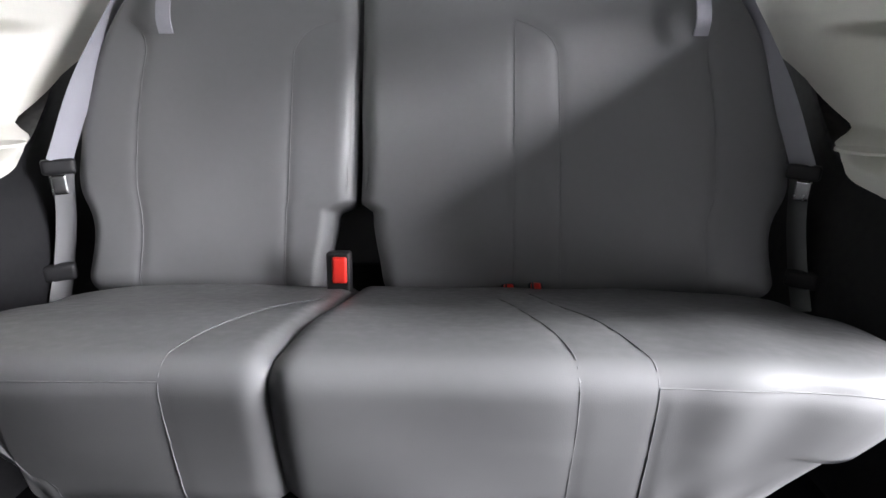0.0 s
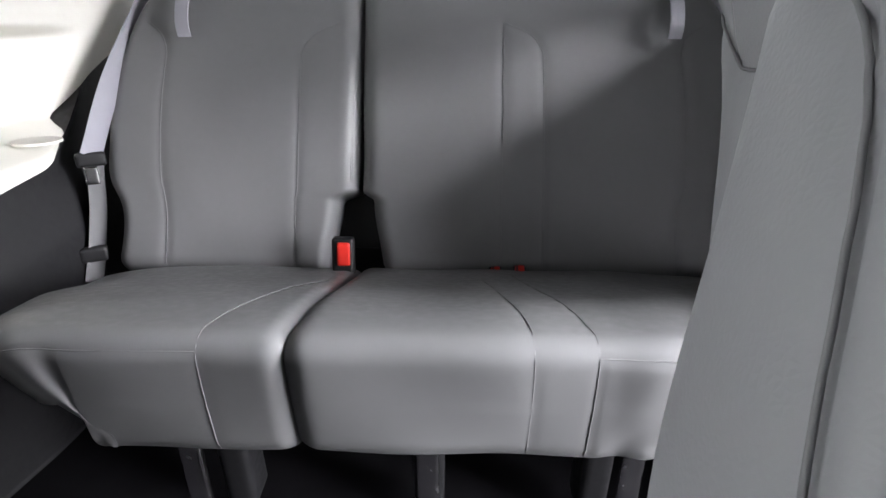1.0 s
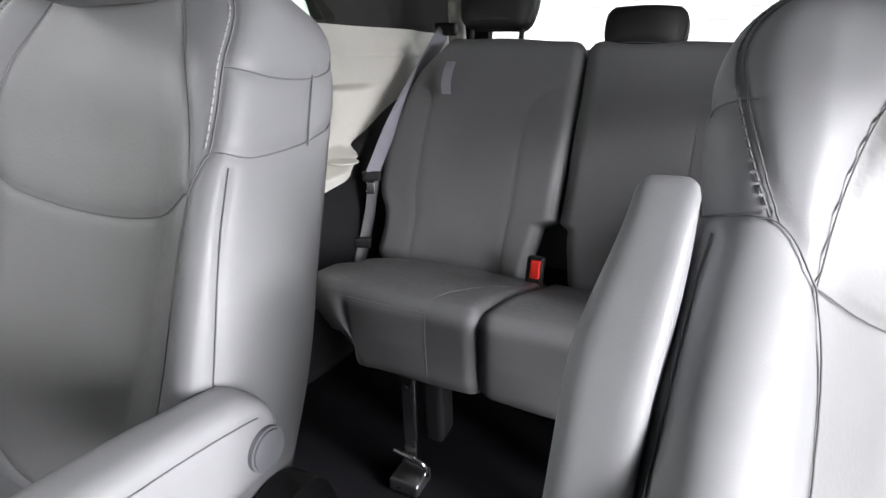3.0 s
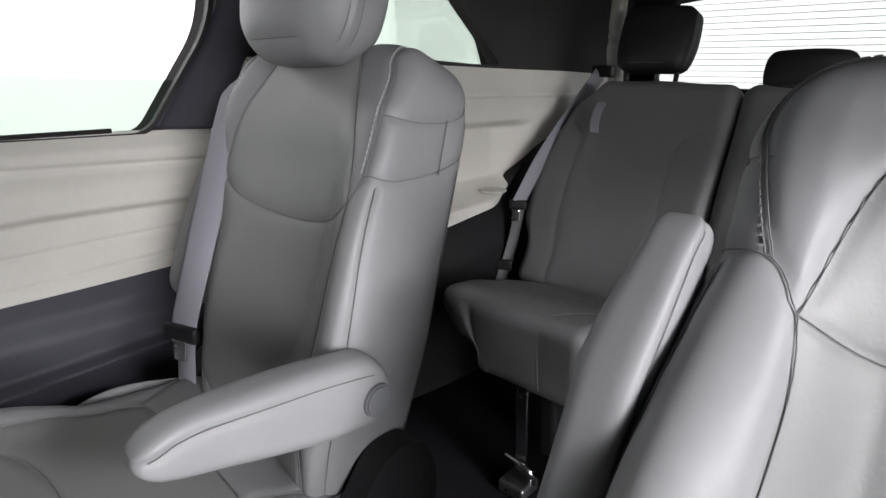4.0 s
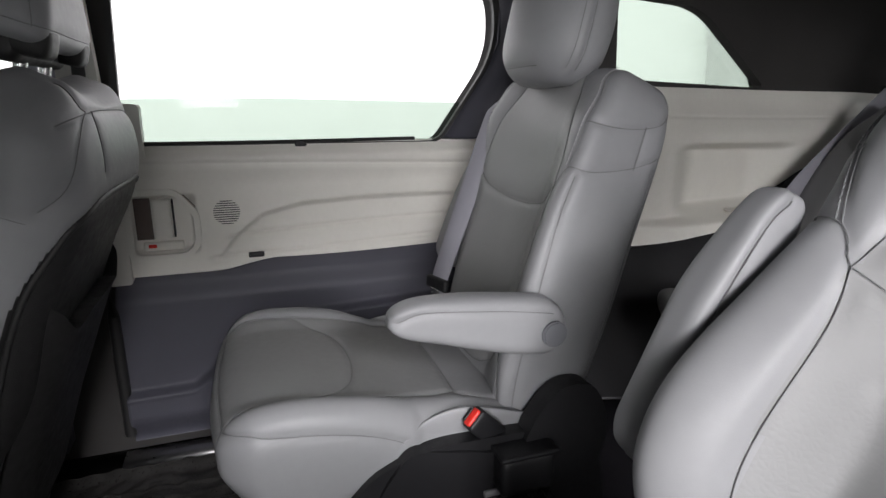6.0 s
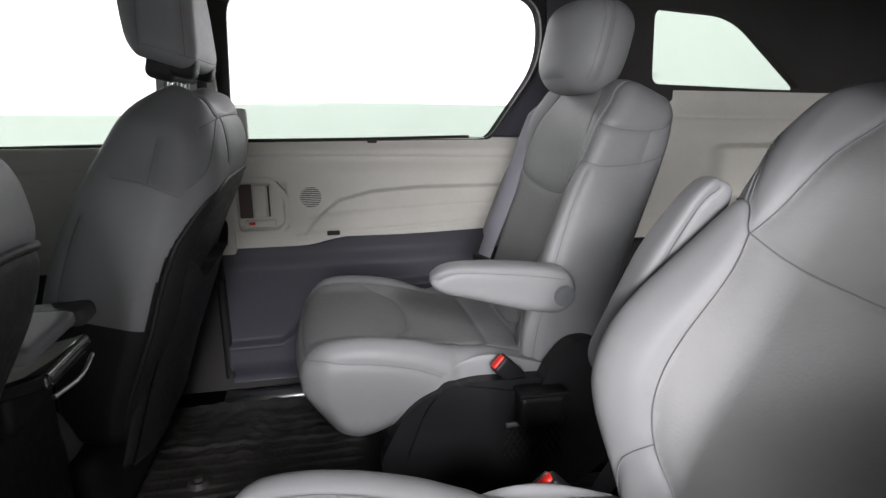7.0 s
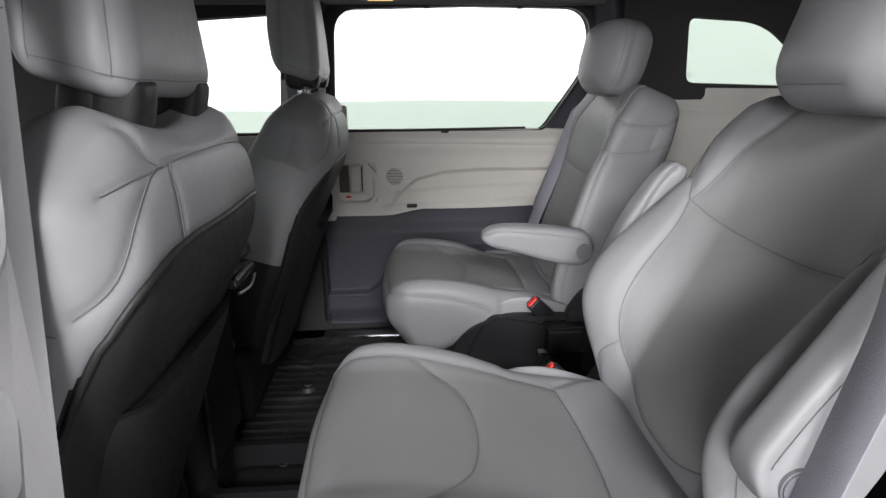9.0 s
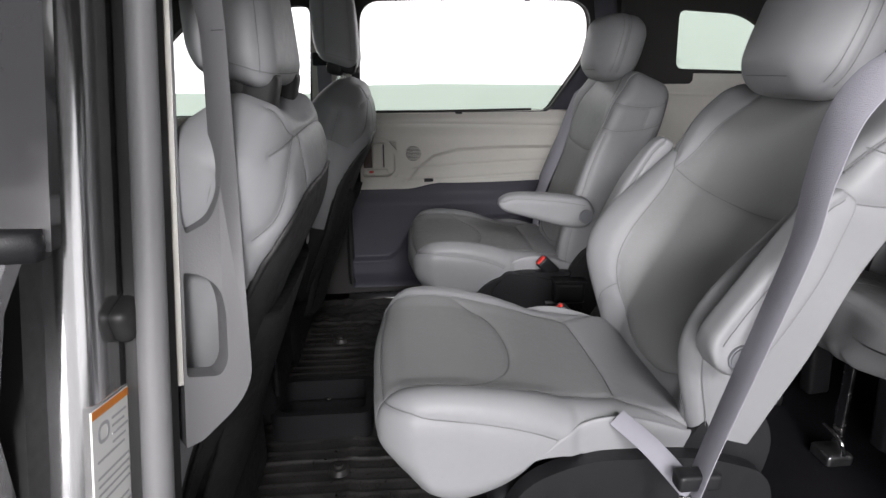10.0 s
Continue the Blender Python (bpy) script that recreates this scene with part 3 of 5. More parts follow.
# ---- rear side trims beside the third row ----
def quarter_height(u, v):
    h = 0.085 + 0.085 * step_up(u, 0.25, 0.62) - 0.035 * step_up(v, 0.90, 1.0)
    shelf = 0.69 + 0.01 * step_up(u, 0.6, 1.1)
    h += 0.042 * step_up(shelf - v, -0.006, 0.016) * step_up(u, 0.48, 0.70) * (1 - step_up(u, 0.84, 0.98))              # armrest shelf
    h += 0.05 * np.exp(-(((u - 1.22) / 0.13) ** 2)) * step_up(v, 0.66, 0.78)             # swollen pillar
    h -= 0.06 * step_up(u, 0.66, 0.78) * (1 - step_up(u, 0.96, 1.08)) * step_up(v, shelf, shelf + 0.03) * (1 - step_up(v, 0.86, 0.885))  # hollow over the shelf
    h += sunk(u, v, [(0.3, 0.955), (0.8, 0.948), (1.4, 0.95)], 0.002)
    return h


def behind_fin(s, p):
    """The far trim starts behind the pillar cover above the door's sill."""
    if s < 0:
        p[:, 1] = np.where(p[:, 2] > 0.894, np.maximum(p[:, 1], fin_edge(p[:, 2]) + fin_width(p[:, 2]) - 0.006), p[:, 1])
    return p


for s, nm in ((-1, "trim_quarter_far"), (1, "trim_quarter_near")):
    y0 = 0.205 if s < 0 else 0.47
    low = lambda u: np.interp(u, [0.2, 0.45, 0.7, 0.9, 0.94, 0.98, 1.03, 1.07, 1.11, 1.2, 1.6], [0.615, 0.615, 0.645, 0.668, 0.680, 0.702, 0.752, 0.797, 0.822, 0.87, 0.95])
    q = relief(None, nm, PALE, np.linspace(y0, 1.62, 170), np.linspace(0, 1, 130),
               lambda u, v, w, s=s: behind_fin(s, np.stack([s * (WALL - w), u, low(u) + (1.02 - 0.012 * (u - 0.55) - low(u)) * v], 1)),
               lambda u, v: quarter_height(u, low(u) + (1.02 - low(u)) * v))
    tagged(q, "pale grey moulded rear side trim with an armrest shelf", "side trim", kind="structure")
    q2 = relief(None, nm.replace("quarter", "lower"), BLACK, np.linspace(y0, 1.62, 80), np.linspace(0, 1, 40),
                lambda u, v, w, s=s: np.stack([s * (WALL - w), u, FLOOR + (low(u) - 0.002 - FLOOR) * v], 1),
                lambda u, v: 0.085 + 0.085 * step_up(u, 0.25, 0.62) + 0.03 * step_up(1 - v, 0.05, 0.3) * step_up(u, 0.5, 0.8))
    tagged(q2, "black moulded lower side trim over the wheel arch", "side trim", kind="structure")
    cup = bmesh.new()
    bmesh.ops.create_cone(cup, cap_ends=True, segments=28, radius1=0.036, radius2=0.036, depth=0.004, matrix=pose(s * 0.622, 0.87, 0.706))
    ob = part("trim_cup_rim_far" if s < 0 else "trim_cup_rim_near", cup, PALE)
    tagged(ob, "grey rimmed cup holder in the armrest shelf", "cup holder", kind="structure")


# ---- second-row captain's chairs ----
def bend(angle0, angle1, length, n=80):
    """Arc that leans back from angle0 to angle1 (degrees) over length: y and z of the middle line, and its lean."""
    s = np.linspace(0, length, n)
    a = np.radians(angle0 + (angle1 - angle0) * s / length)
    ds = s[1] - s[0]
    y = np.concatenate([[0], np.cumsum(np.sin(a[:-1]) * ds)])
    z = np.concatenate([[0], np.cumsum(np.cos(a[:-1]) * ds)])
    return s, y, z, a


def along(s, t, arc):
    """Point at s up the arc and t behind it."""
    a = np.interp(s, arc[0], arc[3])
    y, z = np.interp(s, arc[0], arc[1]), np.interp(s, arc[0], arc[2])
    over, under = s - arc[0][-1], s - arc[0][0]
    y = y + np.where(over > 0, over * np.sin(arc[3][-1]), 0) + np.where(under < 0, under * np.sin(arc[3][0]), 0)
    z = z + np.where(over > 0, over * np.cos(arc[3][-1]), 0) + np.where(under < 0, under * np.cos(arc[3][0]), 0)
    return y + t * np.cos(a), z - t * np.sin(a)


def head_restraint(name, parent, centre, lean, hw, hh, hd, material, label="", step=0.006, square=0.05, flare=0.0):
    """A padded head restraint with sewn edges; centre is its middle."""
    def warp(p):
        x, y, z = p[:, 0].copy(), p[:, 1].copy(), p[:, 2].copy()
        if flare:
            x *= 1 - flare * (0.5 + 0.5 * z / hh)
            y = np.where(y > 0, y * (1 - 0.42 * np.clip(0.5 + 0.5 * z / hh, 0, 1) ** 1.3), y * 0.72)
        else:
            x *= 1 - 0.16 * np.clip(-z / hh, 0, 1) ** 2 - 0.05 * np.clip(z / hh, 0, 1) ** 2
        y = y - 0.012 * np.clip(-y / hd, 0, 1) * (1 - (x / hw) ** 2) + 0.02 * (x / hw) ** 2 * (y < 0) * (-y / hd)
        y = y * (1 - 0.22 * np.clip(-z / hh, 0, 1) ** 2 * (y < 0 if flare else 1))
        if flare:
            z = z - 0.020 * np.clip(y / hd, 0, 1) * np.clip(-z / hh, 0, 1) + 0.018 * np.clip(-y / hd, 0, 1) * np.clip(-z / hh, 0, 1)
        a = radians(lean)
        return np.stack([centre[0] + x, centre[1] + y * math.cos(a) + z * math.sin(a), centre[2] + z * math.cos(a) - y * math.sin(a)], 1)

    over = lambda y: [(-hw, y, -hh * 0.85), (-hw, y, -hh * 0.2), (-hw, y, hh * 0.45), (-hw * 0.82, y, hh * 0.95), (-hw * 0.4, y, hh), (0, y, hh), (hw * 0.4, y, hh), (hw * 0.82, y, hh * 0.95), (hw, y, hh * 0.45), (hw, y, -hh * 0.2), (hw, y, -hh * 0.85)]
    seams = [over(-hd * 0.42), over(hd * 0.02), [(-hw * 0.5, -hd, -hh * 0.86), (0, -hd, -hh * 0.88), (hw * 0.5, -hd, -hh * 0.86)]]
    if flare:
        low = -hh * 0.80
        seams = [over(hd * 0.80), over(-hd * 0.42), [(-hw, -hd * 0.4, low), (-hw, hd * 0.5, low), (-hw * 0.8, hd, low), (0, hd, low), (hw * 0.8, hd, low), (hw, hd * 0.5, low), (hw, -hd * 0.4, low)]]
    rad = min(hd * 0.85, square)
    lobes = soft(parent, (hw, hd, hh), rad, step, warp, [(name, material, label)], seams=seams, swell=0.0012, seed=centre[0] * 9, groove=0.0014, dip=0.0008)
    return lobes[0]


def armrest(parent, start, end, hw, depth, label, tip=0.7, step=0.006, x=0.0, cap=0):
    """A padded armrest in a plane of constant x, from the pivot to its tip; depth is its height at the pivot."""
    s, e = np.array(start), np.array(end)
    d = e - s
    L = np.linalg.norm(d)
    d /= L
    up = np.array([-d[1], d[0]])
    if up[1] < 0:
        up = -up

    def warp(p):
        t = (p[:, 0] + L / 2 + 0.03) / (L + 0.06)
        k = 1 - (1 - tip) * step_up(t, 0.25, 1.0)
        ends = np.sqrt(np.clip(1 - np.clip((0.15 - t) / 0.15, 0, 0.95) ** 2, 0, 1))
        if abs(d[1]) > 0.5:
            ends = ends * np.sqrt(np.clip(1 - 0.75 * np.clip((t - 0.84) / 0.16, 0, 1) ** 2, 0, 1))
        else:
            ends = ends * np.sqrt(np.clip(1 - 0.85 * np.clip((t - 0.80) / 0.20, 0, 1) ** 2, 0, 1))
        c = p[:, 2] * k * ends + depth / 2 * (1 - k) * 0.7
        c += 0.006 * np.sin(t * 3.0)
        q = s + (t * (L + 0.06) - 0.03)[:, None] * d + c[:, None] * up
        raised = abs(d[1]) > 0.5
        thin = 0.30 * step_up(t, 0.60, 1.02) if raised else 0.28 * step_up(t, 0.5, 1.0)
        return np.stack([x + p[:, 1] * (1 - thin) - (cap * 0.013 * step_up(t, 0.55, 1.0) if raised else 0), q[:, 0], q[:, 1]], 1)

    lines = []
    for sgn in (1, -1):
        lines.append([(-L / 2 + 0.0, sgn * hw, depth * 0.30), (0, sgn * hw, depth * 0.30), (L / 2 - 0.01, sgn * hw, depth * 0.26), (L / 2 + 0.02, sgn * hw * 0.8, depth * 0.05)])
    ob = soft(parent, (L / 2 + 0.03, hw, depth / 2), min(hw, depth / 2) * (0.55 if abs(d[1]) > 0.5 else 0.72), step, warp, [("armrest", LEATHER, label)], seams=lines, swell=0.0008)[0]
    if cap:
        bm = bmesh.new()
        bmesh.ops.create_cone(bm, cap_ends=True, segments=32, radius1=0.0185, radius2=0.0185, depth=0.008)
        bmesh.ops.bevel(bm, geom=[e2 for e2 in bm.edges if e2.calc_face_angle(0) > 1], offset=0.002, segments=2, affect="EDGES")
        bm.transform(pose(x + cap * (hw + 0.001), s[0] + 0.004, s[1] - 0.002, 0, 90, 0))
        part("pivot_cap", bm, DISC, ob, "round slate plastic cap")
    return ob


def buckle(name, base, top, label, group="seat belt buckles", w=0.014, d=0.009, stalk=True, face=0):
    """A seat belt buckle: black body on a stalk, with a red button."""
    b, t = Vector(base), Vector(top)
    ob = thing(name, label, "buckle", b, group)
    ax = (t - b).normalized()
    rot = ax.to_track_quat("Z", "X").to_matrix().to_4x4() @ pose(0, 0, 0, 0, 0, face)
    L = (t - b).length
    body = pill(ob, "buckle_body", BLACK, (w + 0.004, d + 0.003, 0.031), 0.006, Matrix.Translation(t - ax * 0.031) @ rot)
    pill(body, "release_button", RED, (w, d - 0.001, 0.010), 0.003, Matrix.Translation(t - ax * 0.006) @ rot, label="red push button")
    pill(body, "slot", BLACKRUB, (w * 0.9, 0.0016, 0.002), 0.001, Matrix.Translation(t + ax * 0.0035 + rot.to_3x3() @ Vector((0, d - 0.004, 0))) @ rot)
    tube(ob, "stalk", BLACK, [b, (b + t) / 2, t - ax * 0.05], 0.009, 8, flat=(0.012, 0.006))
    return ob


def captain_chair(s, centre, dy, recline, arm_up, lift=0.0, hx=0.198, set_back=0.0, hollow=0.02):
    """s: -1 far, +1 near; inboard is towards the middle of the van."""
    c = np.array([s * centre, dy, 0.0])
    inb = -s                                   # inboard direction
    ob = thing("captain_chair", "light grey leather captain's chair with " + ("its armrests folded up" if arm_up else "its aisle armrest down"), "car seat", (c[0], c[1] - 0.1, FLOOR), "second-row chairs")
    hz, hy = 0.30, 0.068
    g = hx / 0.21
    arc = bend(9 + recline, 23 + recline, 0.52)
    hinge = (0.060 + set_back, 0.475)

    def warp(p):
        x, y, z = p[:, 0].copy(), p[:, 1].copy(), p[:, 2].copy()
        sv = z + hz                            # height up the back
        front = step_up(-y, -0.02, hy * 0.8)
        wide = ease(sv, [0, 0.10, 0.22, 0.36, 0.46, 0.54, 0.60], [0.92, 1.0, 1.07, 1.05, 1.01, 0.98, 0.95] if s < 0 else [0.92, 1.0, 1.06, 1.06, 1.09, 1.10, 1.04])
        ax = np.abs(x) / hx
        if s < 0:
            bol = 0.036 * np.clip((ax - 0.46) / 0.48, 0, 1) ** 1.15 * (0.1 + 0.9 * (x > 0)) * ease(sv, [0, 0.06, 0.2, 0.36, 0.47, 0.6], [0.4, 0.8, 1.0, 0.9, 0.45, 0.0])
        else:
            bol = step_up(ax, 0.52, 0.92) * 0.098 * np.exp(-((sv - 0.215) / np.where(sv > 0.215, 0.185, 0.130)) ** 2)
        lumbar = np.exp(-((sv - 0.16) / 0.13) ** 2) * (1 - ax ** 2)
        y = y - front * (bol + 0.012 * np.clip(lumbar, 0, 1))
        y = y - 0.012 * step_up(sv, 0.42, 0.52) * front
        y = y + front * hollow * (1 - np.clip(ax / 0.76, 0, 1) ** 2) * ease(sv, [0, 0.13, 0.26, 0.38, 0.5, 0.6], [0, 0, 0.8, 1.0, 0.8, 0.5])
        if s < 0:
            y = y + 0.035 * step_up(-x / hx, 0.5, 1.0) * step_up(-sv, -0.5, -0.3)
        y = y * ease(sv, [0, 0.3, 0.5, 0.6], [0.95, 1.0, 0.96, 0.80])
        if s > 0:
            y = np.where(y > 0, y * (1 - 0.72 * step_up(ax, 0.5, 0.95)), y)
        sv = sv - 0.018 * ax ** 3 * step_up(sv, 0.45, 0.6)
        yy, zz = along(sv - 0.03, y, arc)
        if s > 0:
            wide = wide + 0.06 * (x > 0) * step_up(ax, 0.72, 0.95) * ease(sv, [0.05, 0.2, 0.38, 0.46], [0, 1, 1, 0])
        return np.stack([c[0] + inb * x * wide, c[1] + hinge[0] + yy, hinge[1] + zz], 1)

    F = -hy
    zs = lambda h: h - hz
    jy = 0.168 if s < 0 else 0.156
    Y = (jy * g, F, zs(0.398))
    N = ((jy + 0.018) * g, F * 0.97, zs(0.428))
    seams = []
    for m in (1, -1):
        seams += [[(m * Y[0], F, Y[2]), (m * 0.135 * g, F, zs(0.49)), (m * 0.10 * g, F, zs(0.565)), (m * 0.088 * g, F * 0.5, zs(0.60))],
                  [(m * Y[0], F, Y[2]), (m * (jy - 0.005) * g, F, zs(0.35)), (m * 0.150 * g, F, zs(0.22)), (m * 0.140 * g, F, zs(0.15)), (m * 0.115 * g, F, zs(0.110))],
                  [(m * Y[0], F, Y[2]), (m * N[0], N[1], N[2]), (m * hx, F * 0.55, zs(0.432)), (m * hx, 0.0, zs(0.452)), (m * hx, hy * 0.8, zs(0.490))],
                  [(m * N[0], N[1], N[2]), (m * 0.190 * g, F * 0.98, zs(0.485)), (m * 0.176 * g, F * 0.8, zs(0.56)), (m * 0.14 * g, F * 0.1, zs(0.598))] if s < 0 else
                  [(m * N[0], N[1], N[2]), (m * 0.192 * g, F * 0.97, zs(0.48)), (m * 0.200 * g, F * 0.85, zs(0.54)), (m * 0.190 * g, F * 0.75, zs(0.575)), (m * 0.15 * g, F * 0.72, zs(0.592)), (m * 0.10 * g, F * 0.7, zs(0.596))],
                  [(m * 0.19 * g, F * 0.95, zs(0.50)), (m * hx, F * 0.4, zs(0.508)), (m * hx, 0.02, zs(0.535)), (m * hx, hy * 0.9, zs(0.565))],
                  [(m * hx, 0.010, zs(0.532)), (m * hx, 0.012, zs(0.456))],
                  [(m * hx * 0.97, F * 0.8, zs(0.42)), (m * hx * 0.99, F * 0.72, zs(0.3)), (m * hx, F * 0.68, zs(0.15)), (m * hx, F * 0.6, zs(0.03))],
                  [(m * hx, hy * 0.78, zs(0.47)), (m * hx, hy * 0.78, zs(0.25)), (m * hx, hy * 0.75, zs(0.02))]]

    for m in (1, -1):
        seams.append([(m * 0.142 * g, F, zs(0.158)), (m * 0.172 * g, F * 0.95, zs(0.112)), (m * 0.190 * g, F * 0.85, zs(0.05))])
    dip = [0.362, 0.365, 0.376, 0.398] if s < 0 else [0.376, 0.378, 0.384, 0.398]
    seams.append([(a * g, F, zs(dip[k])) for a, k in ((-jy, 3), (-0.12, 2), (-0.06, 1), (0, 0), (0.06, 1), (0.12, 2), (jy, 3))])
    seams.append([(a * g, F, zs(b)) for a, b in ((-0.115, 0.110), (-0.06, 0.086), (0, 0.08), (0.06, 0.086), (0.115, 0.110))])

    def region(q):
        ax, z = np.abs(q[:, 0]), q[:, 2] + hz
        fr = q[:, 1] < F * 0.6
        side = np.interp(z, [0.08, 0.085, 0.105, 0.15, 0.22, 0.35, 0.398, 0.49, 0.565, 0.6], [0.0, 0.055, 0.11, 0.140, 0.150, jy - 0.005, jy, 0.135, 0.10, 0.088]) * g
        inside = (ax < side) & fr & (z > 0.08)
        arcz = np.interp(ax / g, [0, 0.06, 0.12, jy], dip)
        out = np.zeros(len(q), int)
        out[inside & (z >= arcz)] = 1
        out[inside & (z < arcz)] = 2
        out[(q[:, 1] > hy * 0.8)] = 3
        out[(~fr) & (q[:, 1] <= hy * 0.8) & (ax > hx * 0.9) & (z < 0.425)] = 4
        out[(z > 0.40) & (out == 0)] = 5
        return out

    soft(ob, (hx, hy, hz), 0.036, 0.0045, warp,
         [("back_bolster", LEATHER, ""), ("upper_insert", INSERT, "perforated leather panel"), ("lower_insert", INSERT, "perforated leather panel"),
          ("back_shell", VINYL, "plain grey vinyl back"), ("side_panel", LEATHER, "", True), ("shoulder_panel", LEATHER, "smooth leather shoulders with visible stitching", True)],
         region, seams, swell=0.0011, seed=s * 2.0, stitched=(3, 11), thread=PALETHREAD if s < 0 else THREAD)
    # head restraint on the back
    hy0, hz0 = along(np.array([0.605]), np.array([-0.092]), arc)
    head = (c[0], c[1] + hinge[0] + hy0[0], hinge[1] + hz0[0])
    head_restraint("head_restraint", ob, (head[0], head[1], head[2] + 0.004), 12 + recline, 0.109, 0.088, 0.060, LEATHER, "padded leather head restraint")
    fy, fz = along(np.array([0.555]), np.array([0.0]), arc)
    pill(ob, "head_restraint_socket", BLACK, (0.10, 0.03, 0.012), 0.01, pose(c[0], c[1] + hinge[0] + fy[0], hinge[1] + fz[0] + 0.006, -15))

    # seat cushion
    ch = (0.218, 0.235, 0.080)

    def cush(p):
        x, y, z = p[:, 0].copy(), p[:, 1].copy(), p[:, 2].copy()
        t = (y + ch[1]) / (2 * ch[1])           # 0 at the nose, 1 at the back
        ax = np.abs(x) / ch[0]
        top = step_up(z, -0.02, ch[2] * 0.8)
        z = z + top * ((0.026 if s < 0 else 0.022) * step_up(ax, 0.55, 0.92) * ease(t, [0, 0.10, 0.28, 0.42, 0.60, 1], [0.25, 0.8, 1, 0.85, 0.1, 0.0]) + 0.008 * np.exp(-((t - 0.18) / 0.14) ** 2) - 0.016 * np.exp(-((t - 0.8) / 0.25) ** 2) * (1 - ax ** 2))
        lowf = 1 - step_up(z, -ch[2] * 0.8, 0.02)
        z = z + lowf * ease(t, [0, 0.25, 0.40, 0.52, 1.0], [0.012, 0.0, 0.035, 0.10, 0.115])
        y = y - 0.018 * (1 - ax ** 2) * step_up(-t, -0.3, 0) + 0.03 * lowf * step_up(-t, -0.25, 0)
        if s > 0:
            y = y - 0.022 * (1 - t)
        wide = 0.93 + (0.03 * step_up(-t, -0.6, -0.2) if s > 0 else 0) + 0.045 * step_up(-t, -0.75, -0.25) - 0.05 * step_up(-t, -0.12, 0.0) + 0.03 * step_up(-t, -0.585, -0.545)
        return np.stack([c[0] + inb * x * wide, c[1] - 0.185 + y, 0.484 + lift * (1 - 0.8 * t) + z - 0.025 * np.clip(t - 0.3, 0, 1) / 0.7], 1)

    T = ch[2]
    yl = lambda w: w - ch[1]
    cs = []
    for m in (1, -1):
        cs += [[(m * 0.165, yl(0.0), T * 0.35), (m * 0.163, yl(0.04), T), (m * 0.160, yl(0.15), T), (m * 0.155, yl(0.30), T), (m * 0.142, yl(0.345), T)],
               [(m * 0.12, yl(0.008), T * 0.80), (m * 0.172, yl(0.012), T * 0.76), (m * 0.203, yl(0.04), T * 0.68), (m * ch[0], yl(0.085), T * 0.58), (m * ch[0], yl(0.19), T * 0.50), (m * ch[0], yl(0.255), T * 0.34), (m * ch[0], yl(0.27), T * 0.1)],
               [(m * 0.152, yl(0.345), T), (m * 0.185, yl(0.40), T * 0.9), (m * ch[0] * 0.95, yl(0.46), T * 0.5)]]

    cs += [[(a, yl(0.355 - 0.5 * a * a), T) for a in (-0.142, -0.07, 0, 0.07, 0.142)],
           [(-0.161, yl(0.12), T), (-0.14, yl(0.145), T), (-0.09, yl(0.19), T), (0, yl(0.205), T), (0.09, yl(0.19), T), (0.14, yl(0.145), T), (0.161, yl(0.12), T)],
           [(-0.12, yl(0.008), T * 0.80), (0, yl(0.006), T * 0.80), (0.12, yl(0.008), T * 0.80)]]

    def cregion(q):
        ax, t, z = np.abs(q[:, 0]), q[:, 1] + ch[1], q[:, 2]
        out = np.zeros(len(q), int)
        topf = z > T * 0.6
        out[topf & (ax < 0.162) & (t < 0.35)] = 1
        out[(t < 0.03) & (z < T * 0.5)] = 2
        out[topf & (t > 0.352)] = 3
        return out

    soft(ob, ch, 0.048, 0.0048, cush,
         [("cushion_bolster", LEATHER, ""), ("cushion_insert", INSERT, "perforated leather panel"), ("cushion_front", LEATHER, "rounded leather front roll"), ("cushion_tail", LEATHER, "")],
         cregion, cs, swell=0.0013, seed=s * 3.1)
    # black plastic side covers, hinge covers and slides
    for m in (1, -1):
        xs = c[0] + m * 0.200
        out = rounded([(c[1] - 0.30, 0.36), (c[1] - 0.24, 0.475), (c[1] - 0.15, 0.51), (c[1] + 0.02, 0.505), (c[1] + 0.13, 0.47), (c[1] + 0.16, 0.33), (c[1] + 0.10, 0.27), (c[1] - 0.26, 0.27)], 0.04)
        plate(ob, "side_cover", BLACK, out, [], lambda u, v, w, xs=xs: Vector((xs + w, u, v)), m * 0.028, "black moulded side cover", bevel=0.007)
        hv = rounded([(c[1] - 0.01, 0.42), (c[1] - 0.0, 0.51), (c[1] + 0.05, 0.575), (c[1] + 0.11, 0.575), (c[1] + 0.145, 0.51), (c[1] + 0.13, 0.42)], 0.04)
        plate(ob, "hinge_cover", BLACK, hv, [], lambda u, v, w, xs=xs, q=(0.004 if m == inb else -0.03): Vector((xs + m * q + w, u, v)), m * 0.034, "rounded black recliner cover", bevel=0.011)
        pill(ob, "slide_rail", BLACK, (0.022, 0.34, 0.025), 0.008, pose(c[0] + m * 0.19, c[1] - 0.03, FLOOR + 0.026))
        pill(ob, "slide_leg", BLACK, (0.02, 0.10, 0.06), 0.012, pose(c[0] + m * 0.19, c[1] - 0.03, 0.26))
    if s > 0:
        # black sheet added to stand for the deep shade under this backrest
        pill(ob, "lower_back_shade", BLACK, (0.20, 0.012, 0.115), 0.010, pose(c[0], c[1] + 0.115, 0.385, -8), step=0.03, label="added black sheet for the shade below the near backrest")
    pill(ob, "seat_pan", BLACK, (0.205, 0.17, 0.04), 0.02, pose(c[0], c[1] - 0.11, 0.395), step=0.03)
